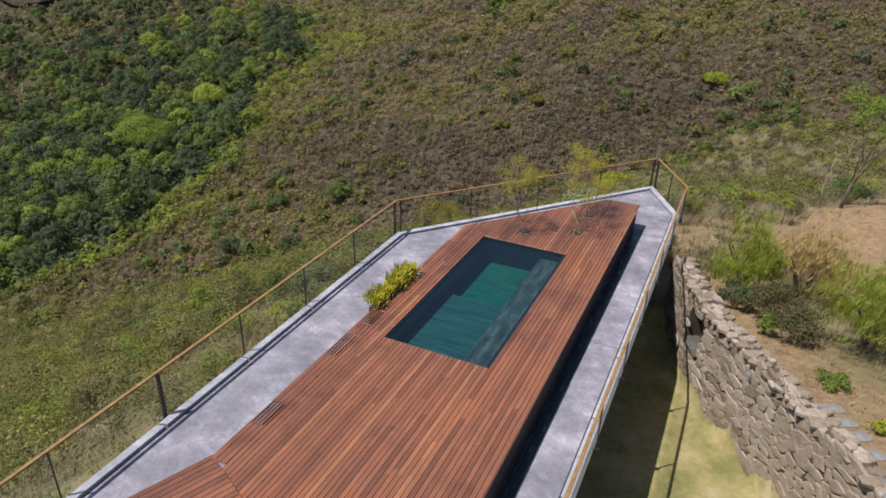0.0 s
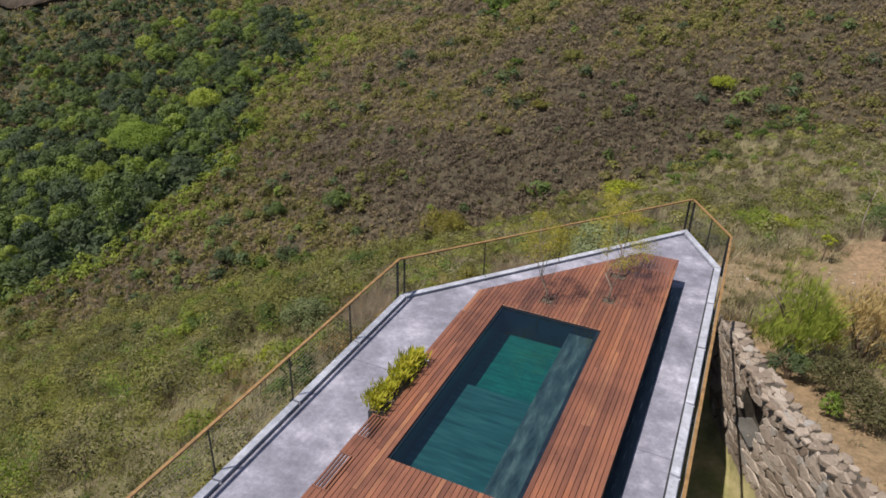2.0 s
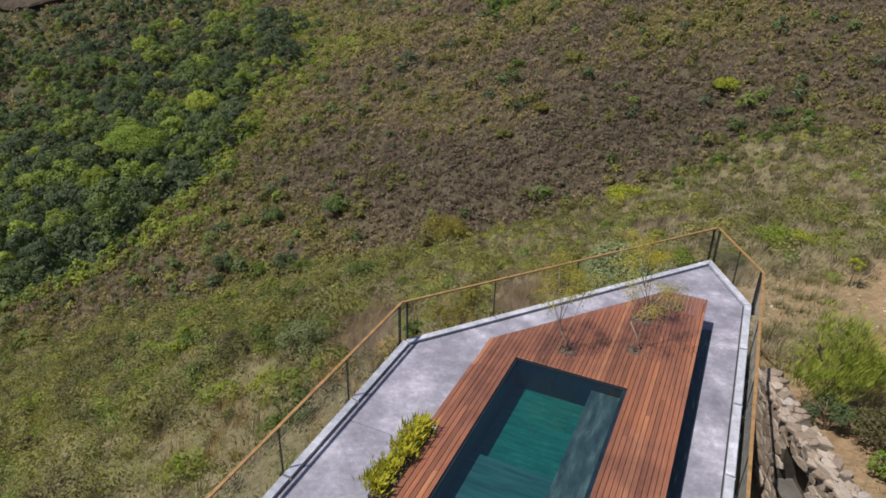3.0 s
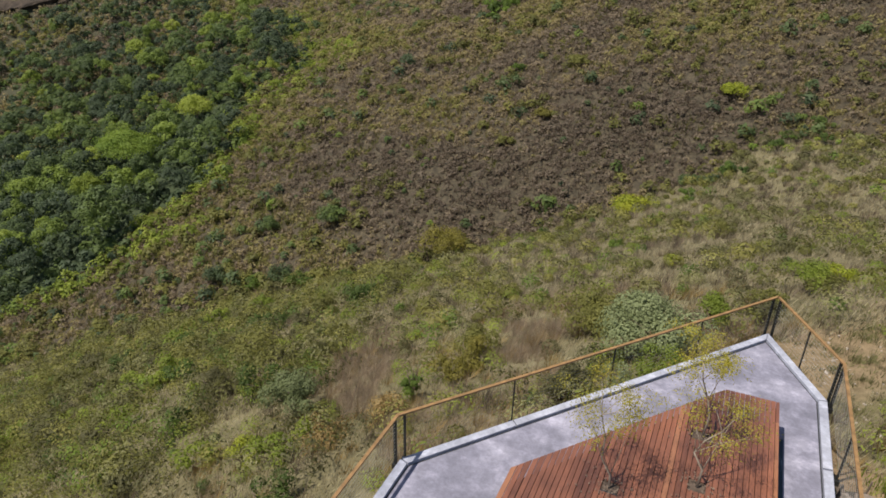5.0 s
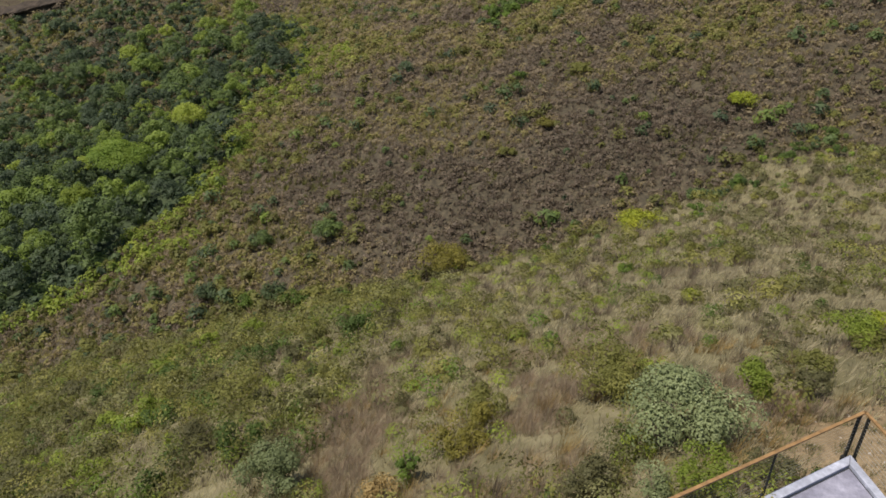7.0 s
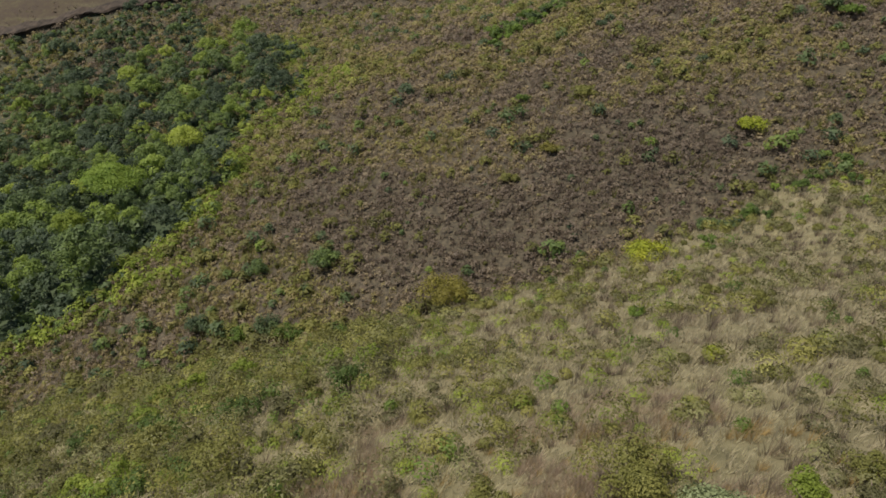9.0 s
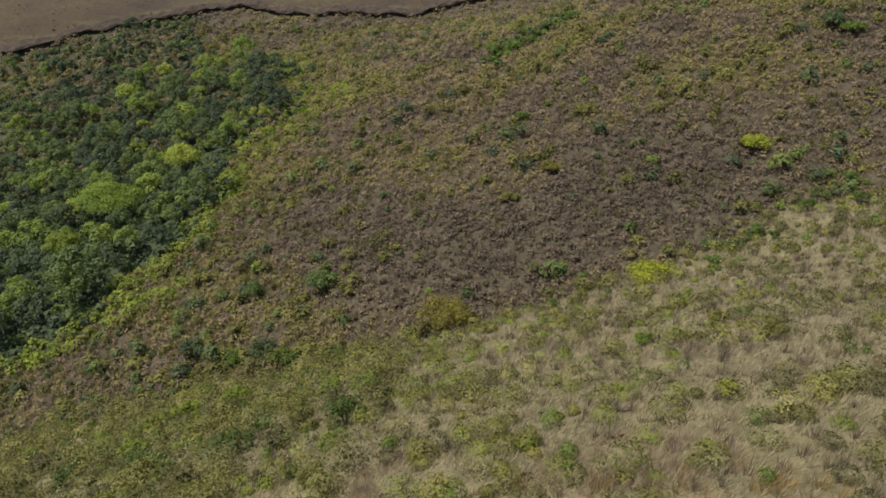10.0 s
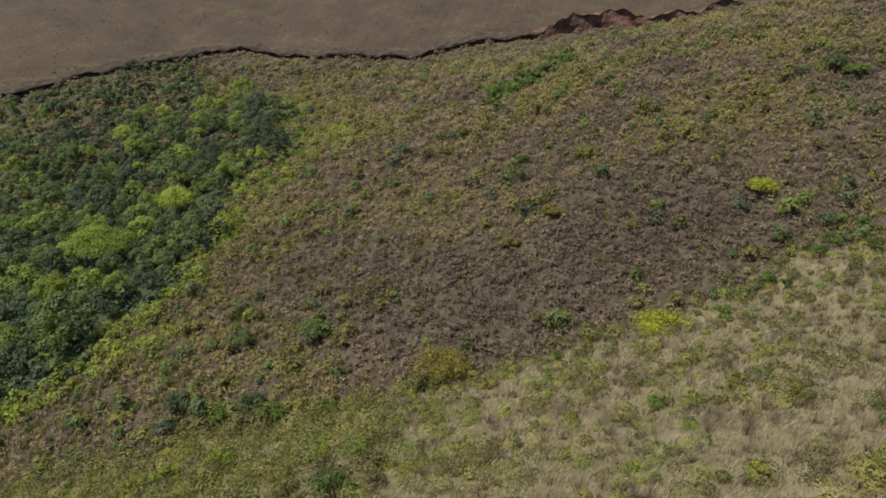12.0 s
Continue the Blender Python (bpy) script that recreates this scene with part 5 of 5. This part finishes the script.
def stone_at(y, z, size_y, size_z, proud):
    slope = -0.2 if y < 17 else 0.0
    face = Matrix(((0, 0, -1, 0), (-1, 0, 0, 0), (0, 1, 0, 0), (0, 0, 0, 1)))
    m = Matrix.Translation((float(wall_x(y)) + 0.1 - proud, y, z)) @ Matrix.Rotation(math.atan(-slope), 4, "Z") @ face @ Matrix.Rotation(sr.uniform(-0.35, 0.35), 4, "Z") @ Matrix.Diagonal((size_y, size_z, 0.085, 1))
    me = STONES[sr.randrange(16)]
    if y < 13.4:  # the far end of the wall stays one piece
        old = len(rest.verts)
        rest.from_mesh(me)
        rest.verts.ensure_lookup_table()
        bmesh.ops.transform(rest, matrix=m, verts=rest.verts[old:])
        return
    ob = new("stone", me)
    ob.parent = wall
    ob.matrix_world = m


count, z = 0, -3.62
courses = []
while z < TOP - 0.08:
    h = sr.uniform(0.17, 0.29)
    y = 8.6 + sr.uniform(0, 0.2)
    while y < WY1:
        w = sr.choice((0.2, 0.28, 0.36, 0.44, 0.56)) * sr.uniform(0.85, 1.15)
        yc, zc = y + w / 2, z + h / 2 + 0.07 * math.sin(y * 2.1 + z * 3)
        if not (NICHE[0] - 0.1 < yc < NICHE[1] + 0.1 and NICHE[2] - 0.05 < zc < NICHE[3] + 0.08):
            stone_at(yc + sr.uniform(-0.03, 0.03), zc + sr.uniform(-0.05, 0.05), w * 0.68, h * 0.76, sr.uniform(-0.005, 0.03))
            count += 1
        y += w * 0.93
    z += h * 0.9
tagged(part("wall_end", rest, M_STONE, wall), kind="stuff")
# coping stones, laid flat
y = 8.0
while y < WY1:
    for off in (0.12, 0.36, 0.56):
        w = sr.uniform(0.2, 0.42)
        ob = new("coping_stone", STONES[sr.randrange(16)])
        ob.parent = wall
        ob.matrix_world = Matrix.Translation((float(wall_x(y)) + off + sr.uniform(-0.05, 0.05), y + sr.uniform(-0.1, 0.1), TOP - 0.04 + sr.uniform(-0.03, 0.03))) @ Matrix.Rotation(sr.uniform(0, 6.28), 4, "Z") @ Matrix.Diagonal((w * 0.62, w * 0.52, sr.uniform(0.09, 0.15), 1))
    y += 0.3

# ---------------------------------------------------------------- deck boards
PITCH = 0.108


def far_end(x):
    return 6.83 + (x + 0.96) * 1.23 if x < 2.7 else 11.33 + (x - 2.7) * 0.03


def near_end(x):
    """The mitre where the boards change direction."""
    return -5.06 - (x + 0.61) * 0.5


def cuts(xa, xb, y0, y1):
    """The stretches of a board between y0 and y1 that pool and tree pits leave."""
    gaps = []
    if xb > POOL[0] - 0.02 and xa < POOL[1] + 0.02:
        gaps.append((POOL[2] - 0.005, POOL[3] + 0.05))
    for tx, ty in TREES:
        if xb > tx - 0.14 and xa < tx + 0.14:
            gaps.append((ty - 0.15, ty + 0.15))
    gaps.sort()
    out, a = [], y0
    for g0, g1 in gaps:
        if g0 > a:
            out.append((a, g0))
        a = g1
    out.append((a, y1))
    return out


def board(outline, lift):
    return part("board", prism(outline, DECK - 0.03, DECK + lift, 0.004), M_DECK, deck)


def rip(pts):
    """The part of a board inside the slanting right side of the deck."""
    out = []
    for p, q in zip(pts, pts[1:] + pts[:1]):
        dp, dq = deck_right(p[1]) - p[0], deck_right(q[1]) - q[0]
        if dp >= 0:
            out.append(p)
        if dp * dq < 0:
            f = dp / (dp - dq)
            out.append((p[0] + f * (q[0] - p[0]), p[1] + f * (q[1] - p[1])))
    wide = max(p[0] for p in out) - min(p[0] for p in out) if len(out) > 2 else 0
    return out if wide > 0.012 else None


rb = random.Random(5)
i, xa = 0, -0.655
while xa < deck_right(-8):
    xb = xa + PITCH - 0.0095
    for a, b in cuts(xa, xb, -99, 99):
        s = a if a > -90 else None
        e = b if b < 90 else None
        ya, yb = (s if s is not None else near_end(xa)), (e if e is not None else far_end((xa + xb) / 2))
        y = ya
        while y < yb - 0.02:
            step = yb if yb - y < 4.2 else y + rb.uniform(2.4, 5.6)
            if yb - step < 0.5:
                step = yb
            pts = [(xa, y), (xb, y if y > ya or s is not None else near_end(xb)), (xb, step), (xa, step)]
            if step == yb and e is None:
                pts[2], pts[3] = (xb, far_end(xb)), (xa, far_end(xa))
            pts = [(p[0], p[1] - (0.003 if k > 1 else -0.003)) for k, p in enumerate(pts)]
            pts = rip(pts)  # the outermost boards are ripped along the slanting side
            if pts:
                board(pts, rb.uniform(-0.002, 0.002))
            y = step
    xa += PITCH
    i += 1

# boards beyond the mitre lie at an angle
turn = Vector((-0.37, -0.93))
for k in range(-4, 46):
    xk = -0.61 + k * 0.108
    p, q = Vector((xk, near_end(xk) - 0.002)), Vector((xk + 0.099, near_end(xk + 0.099) - 0.002))
    L = rb.uniform(2.4, 5.4)
    seg = 0.0
    while seg < 5.4:
        nxt = min(5.5, seg + L)
        board([tuple(p + turn * nxt), tuple(q + turn * nxt), tuple(q + turn * (seg + 0.004)), tuple(p + turn * (seg + 0.004))], rb.uniform(-0.002, 0.002))
        seg, L = nxt, 5.5

# the edge strip: open slats, plain planks, the planter's gap, then full boards again
def deck_left(y):
    return -1.03 + 0.008 * max(0, y)


for ya, yb in ((-3.78, -3.1), (-1.2, -0.28), (0.3, 0.96)):
    for k in range(5):
        f0, f1 = k / 5 + 0.03, k / 5 + 0.15
        board([(deck_left(y) * (1 - f) - 0.66 * f, y) for y, f in ((ya, f0), (ya, f1), (yb, f1), (yb, f0))], 0.0)
    for ye in (ya - 0.03, yb + 0.004):
        board([(deck_left(ye), ye), (-0.662, ye), (-0.662, ye + 0.026), (deck_left(ye), ye + 0.026)], 0.001)
for ya, yb in ((-4.94, -3.82), (-3.06, -1.24), (-0.24, 0.26), (1.0, 3.24), (3.25, 5.6), (5.607, 6.8)):
    first = 2 if ya == 1.0 else 0  # the planter takes the outer boards' place
    for k in range(first, 3):
        xa, xb = ((deck_left(ya) * (3 - j) - 0.662 * j) / 3 for j in (k, k + 1))
        xb -= 0.009
        e0, e1 = (far_end(x) if yb == 6.8 else yb for x in (xa, xb))
        board([(xa, ya), (xb, ya), (xb, e1), (xa, e0)], rb.uniform(-0.002, 0.002))
